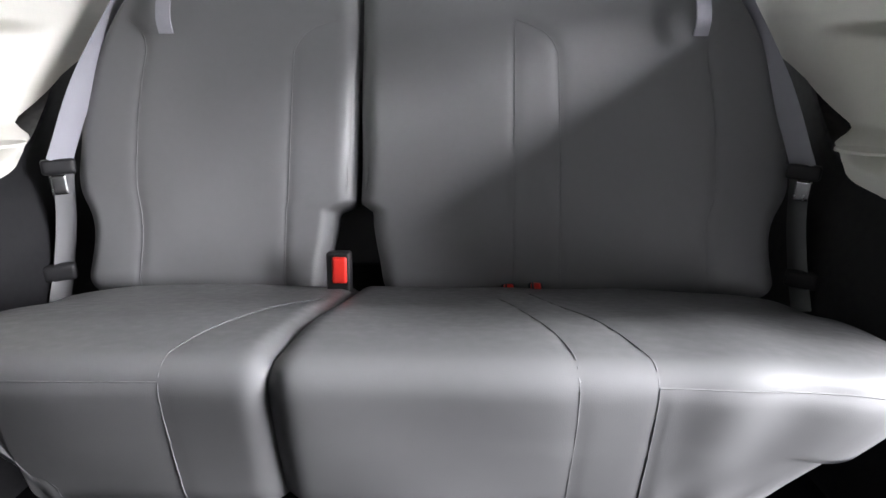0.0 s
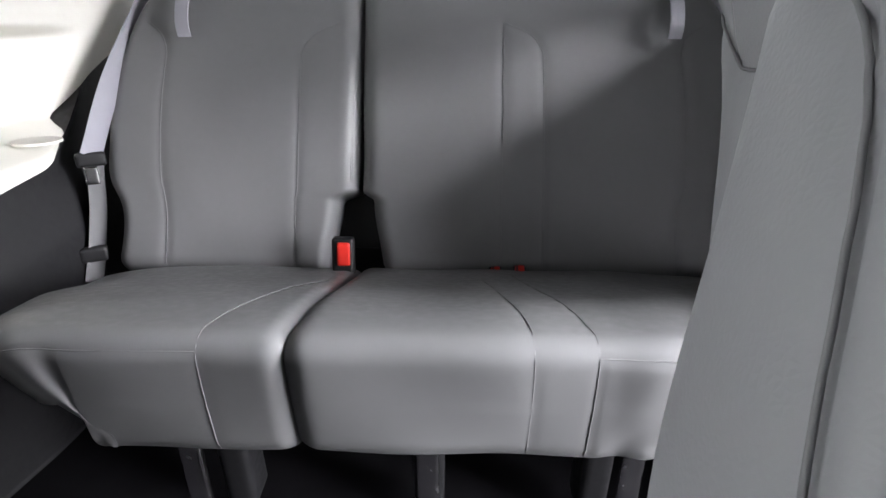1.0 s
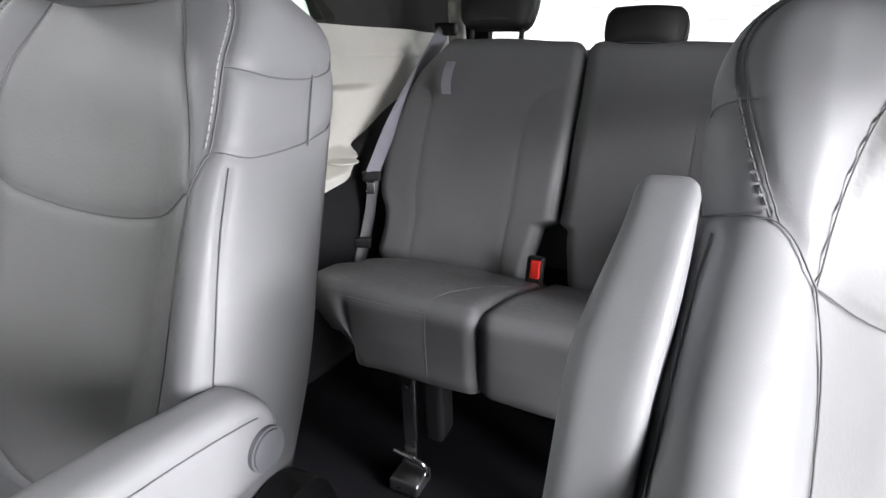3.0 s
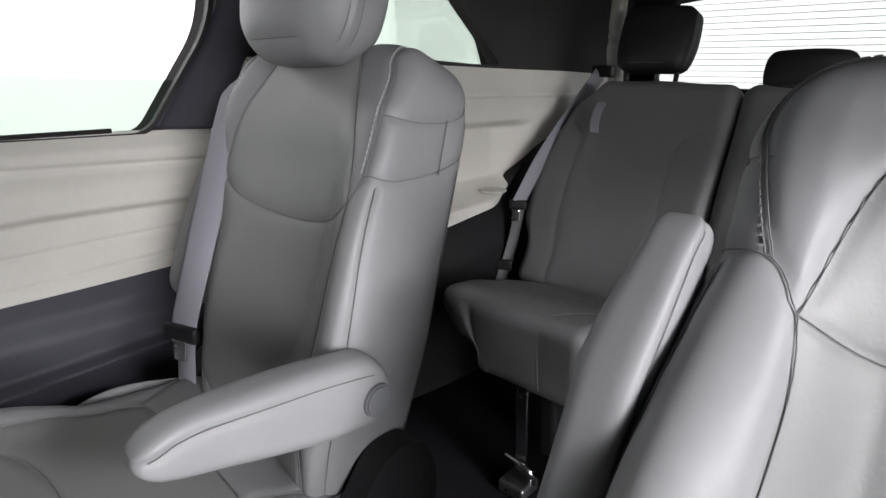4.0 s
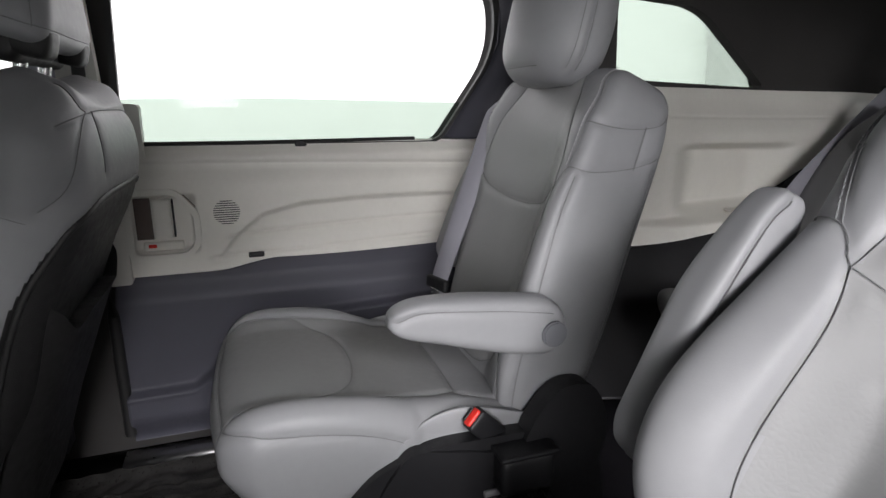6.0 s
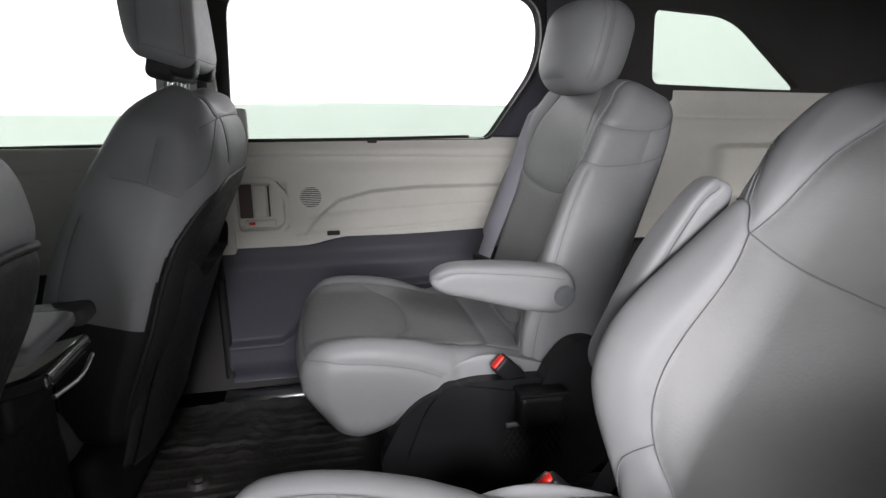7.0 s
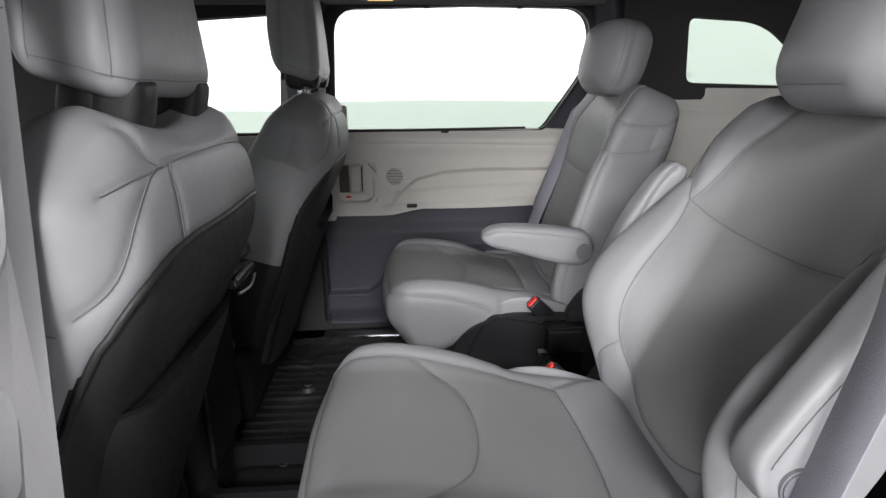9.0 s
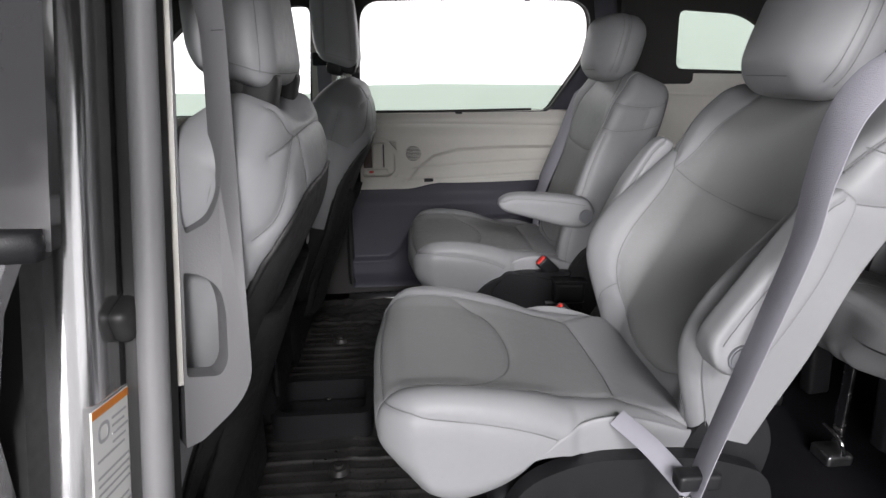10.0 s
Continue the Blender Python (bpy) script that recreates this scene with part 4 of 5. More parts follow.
    # armrests
    for m in (1, -1):
        inside = m == inb
        xa = c[0] + m * ((0.262 if arm_up else 0.227) if inside else (0.262 if arm_up else 0.235))
        if arm_up or not inside:
            foot, tip = ((0.064, 0.660), (0.150, 0.872)) if not arm_up else ((0.045, 0.672), (0.140, 0.872)) if inside else ((0.008, 0.700), (0.122, 0.868))
            armrest(ob, (c[1] + foot[0], foot[1]), (c[1] + tip[0], tip[1]), 0.0245 if inside else 0.0235, 0.082, "padded leather armrest folded up", x=xa, cap=m, tip=0.62)
        else:
            armrest(ob, (c[1] + 0.022, 0.672), (c[1] - 0.175, 0.693), 0.029, 0.084, "padded leather armrest folded down", x=xa, cap=m, tip=0.62)
    return ob


captain_chair(-1, 0.384, 0.0, 0.0, False)
captain_chair(1, 0.385, -0.055, 5.5, True, 0.034, 0.212, 0.026, 0.045)


# ---- third-row bench ----
def bench_back(ob, x0, x1, seams_x, notch, outer):
    """One leaning backrest of the third row, from x0 to x1."""
    hx, hy, hz = (x1 - x0) / 2, 0.055, 0.285
    xm = (x0 + x1) / 2
    arc = bend(20, 24, 0.55)

    def warp(p):
        x, y, z = p[:, 0].copy(), p[:, 1].copy(), p[:, 2].copy()
        sv = z + hz
        # the outer edge: narrow foot, swelling, then in to the shoulder
        o = (x - (-hx if outer < 0 else hx)) * (-outer)          # distance in from the outer edge
        k = np.clip(1 - o / (hx * 0.8), 0, 1)
        edge = ease(sv, [0, 0.135, 0.16, 0.24, 0.40, 0.48, 0.57], [0.022, 0.020, 0.006, 0.0, 0.028, 0.062, 0.13])
        x = x - outer * edge * k
        # the notch for the buckles at the split
        i = (x - (hx if outer < 0 else -hx)) * outer
        kk = np.clip(1 - np.abs(i) / (hx * 0.5), 0, 1)
        x = x + outer * (notch + 0.018 * step_up(-sv, -0.14, -0.02)) * kk * step_up(-sv, -0.152, -0.135)
        y = y - 0.006 * (1 - (x / hx) ** 2) * (y < 0)
        yy, zz = along(sv, y, arc)
        return np.stack([xm + x, 0.945 + yy, 0.445 + zz], 1)

    F = -hy
    seams = [[(sx - xm, F, -hz * 0.98), (sx - xm, F, -hz * 0.3), (sx - xm + dx * 0.15, F, hz * 0.30), (sx - xm + dx * 0.5, F, hz * 0.42), (sx - xm + dx * 1.8, F, hz * 0.51), (sx - xm + dx * 4.4, F, hz * 0.58)] for sx, dx in seams_x]
    seams.append([((hx - 0.006) * -outer, F, -hz * 0.4), ((hx - 0.006) * -outer, F, hz * 0.98)])
    soft(ob, (hx, hy, hz), 0.032, 0.006, warp, [("backrest", VINYL, ""), ("back_panel", BLACK, "black carpeted back")],
         lambda q: (q[:, 1] > hy * 0.7).astype(int), seams, swell=0.0014, seed=x0 * 5, groove=0.0012, width=0.0028, dip=0.0016)


def bench_cushion(ob, x0, x1, seam_list, outer):
    hx, hy, hz = (x1 - x0) / 2, 0.235, 0.078
    xm = (x0 + x1) / 2

    def warp(p):
        x, y, z = p[:, 0].copy(), p[:, 1].copy(), p[:, 2].copy()
        t = (y + hy) / (2 * hy)
        o = (x - outer * hx) * (-outer)
        k = np.clip(1 - o / (hx * 1.1), 0, 1)
        cut = 0.035 + 0.105 * (1 - t) + 0.075 * (1 - np.sqrt(np.clip(1 - np.clip(1 - t / 0.5, 0, 1) ** 2, 0, 1)))
        low = 1 - step_up(z, -hz * 1.3, hz * 0.95)
        x = x - outer * (cut + 0.115 * low) * k
        z = z + 0.010 * np.exp(-((t - 0.25) / 0.3) ** 2) * (z > 0) - 0.125 * np.clip(t, 0, 1) ** 1.15 - 0.02 * k ** 3 * (z > 0)
        z = z + low * 0.09 * step_up(t, 0.2, 0.8)
        y = y + 0.02 * low * (1 - t)
        return np.stack([xm + x, 0.665 + y, 0.527 + z], 1)

    soft(ob, (hx, hy, hz), 0.030, 0.006, warp, [("cushion", VINYL, "")], None,
         [[(a - xm, b - 0.665, c * hz) for a, b, c in line] for line in seam_list], swell=0.0016, seed=x1 * 4, groove=0.0010, width=0.0024, dip=0.0004)


def bench_head(ob, x, z, w, h, material, posts):
    hr = head_restraint("head_restraint", ob, (x, 1.165 + 0.25 * (z - 1.05), z), 16, w, h, 0.045, material, "small padded head restraint", step=0.008, square=0.022)
    if posts:
        for k in (-1, 1):
            tube(hr, "post", BLACK, [(x + k * 0.065, 1.15, 0.95), (x + k * 0.065, 1.175, z)], 0.007, 8, smooth=False)


small = thing("bench_seat", "narrow section of the grey vinyl third-row bench", "bench seat", (-0.36, 0.7, FLOOR), "third-row bench")
bench_back(small, -0.585, -0.119, [(-0.475, -0.014), (-0.226, 0.016)], 0.036, -1)
bench_cushion(small, -0.60, -0.0975, [[(-0.19, 0.43, -0.9), (-0.19, 0.43, 0.4), (-0.185, 0.50, 1), (-0.165, 0.62, 1), (-0.13, 0.75, 1)], [(-0.19, 0.43, 0.8), (-0.35, 0.43, 0.8), (-0.55, 0.44, 0.8)]], -1)
bench_head(small, -0.352, 1.085, 0.095, 0.078, SHELL, True)
large = thing("bench_seat", "wide section of the grey vinyl third-row bench", "bench seat", (0.26, 0.7, FLOOR), "third-row bench")
bench_back(large, -0.114, 0.590, [(0.139, 0.0), (0.213, -0.016), (0.463, 0.016)], 0.022, 1)
bench_cushion(large, -0.112, 0.60, [[(0.137, 0.43, -0.9), (0.137, 0.43, 0.4), (0.132, 0.50, 1), (0.115, 0.62, 1), (0.10, 0.75, 1)], [(0.198, 0.43, -0.9), (0.198, 0.43, 0.4), (0.193, 0.50, 1), (0.175, 0.62, 1), (0.15, 0.80, 1)], [(0.198, 0.43, 0.8), (0.35, 0.43, 0.8), (0.55, 0.44, 0.8)]], 1)
# thin black sheet between the two backrests, behind the buckles
pill(large, "gap_sheet", BLACK, (0.055, 0.006, 0.10), 0.004, pose(-0.117, 1.02, 0.575, -20), label="thin black sheet behind the buckle gap")
bench_head(large, 0.0, 1.008, 0.088, 0.046, SHELL, False)
bench_head(large, 0.37, 1.085, 0.095, 0.078, SHELL, True)
for ob, xs in ((small, (-0.25,)), (large, (0.030, 0.268))):
    for x in xs:
        lg = pill(ob, "leg", CHROME, (0.013, 0.005, 0.11), 0.003, pose(x, 0.50, 0.345, 3), label="bright steel leg")
        tube(lg, "hook", CHROME, [(x - 0.03, 0.495, 0.262), (x + 0.018, 0.485, 0.264), (x + 0.036, 0.488, 0.255), (x + 0.036, 0.495, 0.230)], 0.0055, 8)
        pill(lg, "floor_catch", DULLSTEEL, (0.030, 0.03, 0.014), 0.006, pose(x, 0.50, FLOOR + 0.016))
        pill(ob, "leg_bracket", BLACK, (0.022, 0.03, 0.09), 0.01, pose(x - 0.005, 0.63, 0.30, 6))
for ob, x in ((small, -0.425), (large, 0.432)):
    tube(ob, "pull_strap", WEB, [(x, 1.052, 0.935), (x, 1.034, 0.915), (x, 1.022, 0.885), (x, 1.026, 0.862)], 0.01, 8, flat=(0.012, 0.0016), up=(0, 1, 0))


# ---- front seats, seen from behind ----
def front_seat(s, dy, raised):
    c = np.array([0.415 if s > 0 else -0.44, -0.72])
    inb = -s
    ob = thing("front_seat", "grey leather front seat with a dark back and map pocket", "car seat", (c[0], -0.95, FLOOR), "front seats")
    hx, hy, hz = 0.228, 0.085, 0.325
    arc = bend(14, 22, 0.62)

    def warp(p):
        x, y, z = p[:, 0].copy(), p[:, 1].copy(), p[:, 2].copy()
        sv = z + hz
        ax = np.abs(x) / hx
        wide = ease(sv, [0, 0.12, 0.3, 0.44, 0.55, 0.61, 0.65], [0.88, 0.98, 1.04, 1.03, 1.01, 0.97, 0.88])
        rear = np.clip(y / hy, 0, 1)
        # the back swells round its upper half and draws in towards the foot
        y = y - 0.024 * rear * ax ** 4 + 0.014 * rear * np.exp(-((sv - 0.50) / 0.10) ** 2) - 0.022 * rear * step_up(-sv, -0.30, 0)
        y = y - (y < 0) * 0.03 * step_up(ax, 0.5, 0.9) * ease(sv, [0, 0.2, 0.4, 0.55], [0.5, 1, 1, 0])
        y = y * ease(sv, [0, 0.4, 0.56, 0.65], [1, 1, 0.94, 0.62])
        sv = sv - (0.024 * ax ** 4 + 0.020 * np.clip(1 - (ax / 0.62) ** 2, 0, 1) * step_up(sv, 0.62, 0.65)) * step_up(sv, 0.50, 0.65)
        yy, zz = along(sv, y, arc)
        return np.stack([c[0] + inb * x * wide, -0.840 + dy + yy, 0.395 + zz], 1)

    B = hy
    zs = lambda h: h - hz
    panel = [(0, 0.522), (0.08, 0.521), (0.14, 0.515), (0.185, 0.494), (0.206, 0.455), (0.217, 0.38), (0.220, 0.20), (0.222, 0.05)]
    if s > 0:
        panel = [(0, 0.524), (0.10, 0.524), (0.16, 0.519), (0.20, 0.508), (0.219, 0.485), (0.224, 0.44), (0.225, 0.20), (0.226, 0.05)]
        panel = [(a, b + 0.030 * step_up(b, 0.3, 0.5)) for a, b in panel]
    outer = [(0, 0.554), (0.10, 0.553), (0.15, 0.546), (0.182, 0.528), (0.202, 0.492), (0.212, 0.44), (0.217, 0.20), (0.218, 0.05)] if s > 0 else panel
    seams = []
    for m in (1, -1):
        if m == inb:
            seams += [[(m * 0.160, B * 0.3, zs(0.65)), (m * 0.146, B * 0.95, zs(0.64)), (m * 0.130, B, zs(0.628))],
                      [(m * 0.130, B, zs(0.628)), (m * 0.156, B, zs(0.612)), (m * 0.182, B, zs(0.588)), (m * 0.208, B, zs(0.540)), (m * 0.222, B * 0.7, zs(0.505))],
                      [(m * 0.106, B, zs(0.628)), (m * 0.108, B, zs(0.59)), (m * 0.108, B, zs(0.552))]]
        seams += [[(m * hx, -B * 0.5, zs(0.49)), (m * hx, 0.0, zs(0.495)), (m * hx * 0.98, B * 0.6, zs(0.490))],
                  [(m * hx, 0.0, zs(0.495)), (m * hx, -0.005, zs(0.58))],
                  [(m * hx, -B * 0.7, zs(0.42)), (m * hx, -B * 0.6, zs(0.25)), (m * hx, -B * 0.5, zs(0.05))]]
    seams += [[(-0.21, B * 0.9, zs(0.618)), (-0.15, B, zs(0.624)), (-0.066, B, zs(0.628)), (0, B, zs(0.629)), (0.066, B, zs(0.628)), (0.15, B, zs(0.624)), (0.21, B * 0.9, zs(0.618))],
              [(-a, B * (1 - 0.1 * float(step_up(a, 0.19, 0.22))), zs(b)) for a, b in outer[::-1]] + [(a, B if a < 0.21 else B * 0.9, zs(b)) for a, b in panel[1:]]]

    def region(q):
        ax, z = np.abs(q[:, 0]), q[:, 2] + hz
        rear = q[:, 1] > B * 0.5
        edge = np.where(q[:, 0] > 0, np.interp(ax, [a for a, _ in panel], [b for _, b in panel]), np.interp(ax, [a for a, _ in outer], [b for _, b in outer], right=0.0))
        out = np.zeros(len(q), int)
        out[rear & (z < edge)] = 1
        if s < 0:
            # shade below the armrest, painted by turning the aisle side charcoal
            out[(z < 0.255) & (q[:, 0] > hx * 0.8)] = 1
        return out

    # back_panel: the real dark back, on the far seat also the painted side shade
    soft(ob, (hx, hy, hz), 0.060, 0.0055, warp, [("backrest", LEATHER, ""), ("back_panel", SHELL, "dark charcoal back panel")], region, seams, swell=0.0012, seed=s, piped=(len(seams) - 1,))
    # map pocket
    py = lambda v: -0.840 + dy + np.interp(v, [0.36, 0.5, 0.60, 0.72], [0.066, 0.106, 0.140, 0.180])
    rim = lambda u: 0.378 + 0.012 * (inb * u / 0.2) ** 2 - 0.008 * np.exp(-((np.abs(u) - 0.13) / 0.04) ** 2) if s > 0 else 0.335 + 0.055 * (inb * u / 0.2) ** 2 - 0.03 * np.exp(-((np.abs(u) - 0.13) / 0.04) ** 2)
    relief(ob, "map_pocket", SHELL, np.linspace(-0.190, 0.190, 70), np.linspace(0.0, 1, 40),
           lambda u, v, w: np.stack([c[0] + u, py(0.36 + rim(u) * v) - 0.030 * (np.abs(u) / 0.205) ** 4 + w, 0.36 + rim(u) * v], 1),
           lambda u, v: 0.026 * (1 - (np.abs(u) / 0.21) ** 6) * (0.4 + 0.6 * v) + 0.004 * np.exp(-((v - 1) / 0.03) ** 2), "dark stretch map pocket")
    hc = c[0] - 0.018 * s
    hr = head_restraint("head_restraint", ob, (hc, -0.688 + dy, 1.138 + 0.7 * raised), 3, 0.128, 0.105, 0.072, LEATHER, "padded leather head restraint", square=0.034, flare=0.34)
    # the plastic foot of the head restraint: a block with a dark recess between two cheeks at the rear
    base = 1.006 + raised
    pill(hr, "foot", SHELL, (0.104, 0.024, 0.034 if s > 0 else 0.020), 0.014, pose(hc, -0.684 + dy, base + (0 if s > 0 else 0.008), -14), label="dark plastic foot")
    for k in (-1, 1):
        pill(hr, "foot_cheek", SHELL, (0.026, 0.024, 0.034 if s > 0 else 0.020), 0.012, pose(hc + k * 0.078, -0.653 + dy, base + (0.004 if s > 0 else 0.012), -14))
        tube(hr, "post", CHROME, [(hc + k * 0.050, -0.694 + dy, 0.945), (hc + k * 0.050, -0.670 + dy, 1.03 + raised)], 0.008, 10, smooth=False)
    if s < 0:
        pill(ob, "armrest", TRIMGREY, (0.028, 0.105, 0.015), 0.011, pose(c[0] + inb * 0.252, -0.830, 0.672, 4), label="dark grey padded armrest")
    ch = (0.25, 0.26, 0.07)
    soft(ob, ch, 0.055, 0.012, lambda p: np.stack([c[0] + p[:, 0], -1.06 + p[:, 1], 0.47 + p[:, 2] - 0.1 * (p[:, 1] + 0.1)], 1), [("cushion", LEATHER, "")], swell=0.001)
    pill(ob, "seat_base", BLACK, (0.235, 0.24, 0.10), 0.03, pose(c[0], -1.0, 0.31), step=0.04)
    pill(ob, "side_cover", BLACK, (0.02, 0.2, 0.07), 0.015, pose(c[0] + inb * 0.25, -1.0, 0.40), step=0.03)
    return ob


front_seat(-1, 0.065, 0.030)
front_seat(1, 0.01, 0.0)


# ---- seat belts and buckles ----
buckle("buckle", (-0.185, 0.02, 0.44), (-0.166, -0.078, 0.540), "black buckle with a red button beside the far chair", face=0)
buckle("buckle", (0.19, -0.02, 0.44), (0.172, -0.128, 0.548), "black buckle with a red button beside the near chair", face=0)
bk = thing("buckle", "upright black buckle with red button in the bench gap", "buckle", (-0.112, 0.85, 0.46), "seat belt buckles")
bb = pill(bk, "buckle_body", BLACK, (0.018, 0.011, 0.042), 0.005, pose(-0.128, 0.838, 0.515, -8))
pill(bb, "release_button", RED, (0.011, 0.004, 0.020), 0.003, pose(-0.126, 0.829, 0.532, -8), label="red push button")
tube(bk, "stalk", BLACK, [(-0.12, 0.86, 0.40), (-0.126, 0.85, 0.47)], 0.01, 8, smooth=False)
buckle("buckle", (0.17, 0.90, 0.44), (0.170, 0.865, 0.487), "black buckle with a red button sunk in the bench")
buckle("buckle", (0.125, 0.90, 0.44), (0.130, 0.87, 0.482), "low black buckle sunk in the bench")


def ribbon(parent, name, pts, half, facing, material=None, label=""):
    """A belt strap along pts; facing is the direction that its flat side looks at, one or one a point."""
    line = smooth_line(pts, 12)
    f = np.array(facing, float)
    f = np.broadcast_to(f, (len(pts), 3)) if f.ndim == 1 else f
    fl = np.stack([np.interp(np.linspace(0, len(pts) - 1, len(line)), np.arange(len(pts)), f[:, k]) for k in range(3)], 1)
    t = np.gradient(line, axis=0)
    t /= np.linalg.norm(t, axis=1, keepdims=True)
    side = np.cross(t, fl)
    side /= np.maximum(np.linalg.norm(side, axis=1, keepdims=True), 1e-9)
    nor = np.cross(side, t)
    ring = [(-1, -0.3), (-0.96, -1), (0, -0.8), (0.96, -1), (1, -0.3), (1, 0.3), (0.96, 1), (0, 0.8), (-0.96, 1), (-1, 0.3)]
    k = len(ring)
    v = np.concatenate([line[:, None, :] + np.array([a for a, _ in ring])[None, :, None] * half * side[:, None, :] + np.array([b for _, b in ring])[None, :, None] * 0.0008 * nor[:, None, :]]).reshape(-1, 3)
    i, j = np.meshgrid(np.arange(len(line) - 1), np.arange(k), indexing="ij")
    q, w = i.ravel() * k, j.ravel()
    fc = np.stack([q + w, q + (w + 1) % k, q + k + (w + 1) % k, q + k + w], 1)
    return from_arrays(name, v, fc, material or WEB, parent, label)


# far second-row belt: from the pillar over the shoulder, down the chair's front
belt = thing("seat_belt", "light grey seat belt hanging across the far chair", "seat belt", (-0.56, -0.02, 0.50), "seat belts")
ribbon(belt, "webbing", [(-0.68, 0.27, 1.0), (-0.60, 0.20, 0.995), (-0.556, 0.135, 0.972), (-0.552, 0.108, 0.92), (-0.556, 0.064, 0.785), (-0.546, 0.015, 0.66), (-0.539, 0.0, 0.622)], 0.0235,
       [(0.3, -0.3, 0.9), (0.3, -0.5, 0.8), (0.4, -0.9, 0.3), (0.45, -0.85, 0.2), (0.45, -0.85, 0.15), (0.4, -0.9, 0.1), (0.4, -0.9, 0.1)])
ribbon(belt, "lap_webbing", [(-0.541, 0.005, 0.615), (-0.548, 0.002, 0.56), (-0.555, 0.0, 0.46), (-0.575, 0.04, 0.38)], 0.0225, (0.15, -1, 0.1))
pill(belt, "tongue", BLACK, (0.029, 0.007, 0.013), 0.005, pose(-0.539, -0.003, 0.619, 0, 4, 25), label="black belt tongue holder")
pill(belt, "tongue_plate", CHROME, (0.012, 0.0015, 0.017), 0.001, pose(-0.537, -0.010, 0.594, 0, 4, 25), label="bright steel tongue")
pill(belt, "guide_ring", BLACK, (0.03, 0.01, 0.018), 0.007, pose(-0.66, 0.27, 1.0))

# near second-row belt
belt2 = thing("seat_belt", "grey seat belt hanging beside the near chair", "seat belt", (0.70, -0.09, 0.40), "seat belts")
ribbon(belt2, "webbing", [(0.80, 0.36, 1.07), (0.755, 0.16, 1.075), (0.725, 0.045, 1.052), (0.71, 0.0, 1.01), (0.70, -0.012, 0.93), (0.70, -0.018, 0.857), (0.70, -0.045, 0.745), (0.70, -0.082, 0.60), (0.70, -0.10, 0.52)], 0.0235,
       [(0.35, -0.2, 0.9), (0.4, -0.3, 0.8), (0.3, -0.8, 0.4), (0.2, -1, 0.1), (0.0, -1, 0.05), (-0.1, -1, 0.1), (-0.15, -1, 0.1), (-0.2, -1, 0.1), (-0.2, -1, 0.1)])
ribbon(belt2, "lap_webbing", [(0.59, -0.16, 0.565), (0.64, -0.13, 0.55), (0.70, -0.10, 0.525)], 0.014, (0.2, -0.5, 0.8))
pill(belt2, "tongue", BLACK, (0.012, 0.028, 0.012), 0.005, pose(0.70, -0.096, 0.545))
pill(belt2, "anchor_plate", CHROME, (0.004, 0.008, 0.02), 0.002, pose(0.70, -0.108, 0.50), label="bright steel anchor")
pill(belt2, "guide_ring", BLACK, (0.012, 0.035, 0.02), 0.008, pose(0.805, 0.36, 1.08))

# third-row belts
for s, lab in ((-1, "pale grey third-row seat belt by the narrow bench section"), (1, "pale grey third-row seat belt by the wide bench section")):
    b3 = thing("seat_belt", lab, "seat belt", (s * 0.60, 0.95, 0.45), "third-row belts")
    face = (-s, -0.22, 0.2)
    ribbon(b3, "webbing", [(s * 0.515, 1.20, 1.005), (s * 0.535, 1.10, 0.90), (s * 0.562, 1.00, 0.78), (s * 0.590, 0.945, 0.665)], 0.0215, face)
    # darker grey than the upper strap: the low shade is put into its colour
    ribbon(b3, "lap_webbing", [(s * 0.592, 0.955, 0.65), (s * 0.598, 0.945, 0.57), (s * 0.606, 0.925, 0.49), (s * 0.608, 0.90, 0.44)], 0.019, face, TRIMGREY, "lap webbing, darkened for the shade low beside the bench")
    pill(b3, "tongue", BLACK, (0.024, 0.008, 0.012), 0.005, pose(s * 0.590, 0.943, 0.66, 0, 0, -s * 32))
    pill(b3, "tongue_plate", CHROME, (0.011, 0.0015, 0.016), 0.001, pose(s * 0.590, 0.936, 0.632, 0, 0, -s * 32))
    pill(b3, "anchor", BLACK, (0.024, 0.010, 0.014), 0.006, pose(s * 0.606, 0.915, 0.490, 0, 0, -s * 30))
    pill(b3, "guide_ring", BLACK, (0.03, 0.014, 0.016), 0.007, pose(s * 0.512, 1.21, 1.012))
    tube(b3, "guide_post", PALE, [(s * 0.50, 1.28, 0.95), (s * 0.502, 1.25, 1.08), (s * 0.505, 1.26, 1.24)], 0.022, 10)

# ---- aisle side of the far chair: console box and net ----
con = thing("side_console", "black plastic stowage box with a net pocket beside the far chair", "console", (-0.15, -0.02, 0.28))
out = rounded([(-0.25, 0.36), (-0.215, 0.46), (-0.175, 0.512), (-0.075, 0.492), (-0.06, 0.487), (0.045, 0.487), (0.05, 0.30), (-0.22, 0.30)], 0.022)
plate(con, "body", BLACK, out, [], lambda u, v, w: Vector((-0.172 + w, u, v)), 0.022, bevel=0.006)
pill(con, "box", BLACK, (0.020, 0.043, 0.030), 0.008, pose(-0.138, -0.006, 0.458), label="small square black box")
pill(con, "box_lid", BLACK, (0.022, 0.046, 0.004), 0.003, pose(-0.137, -0.006, 0.491))
net = bmesh.new()
for k in range(9):
    for j in range(6):
        y, z = -0.062 + k * 0.0125 + (j % 2) * 0.00625, 0.415 - j * 0.011
        for d in (-1, 1):
            bmesh.ops.create_cone(net, cap_ends=True, segments=4, radius1=0.0021, radius2=0.0021, depth=0.0135, matrix=pose(-0.146, y + d * 0.0031, z - 0.0055, d * 30))
tagged(part("net", net, SHELL, con, "dark grey diamond net", smooth=False), kind="stuff")
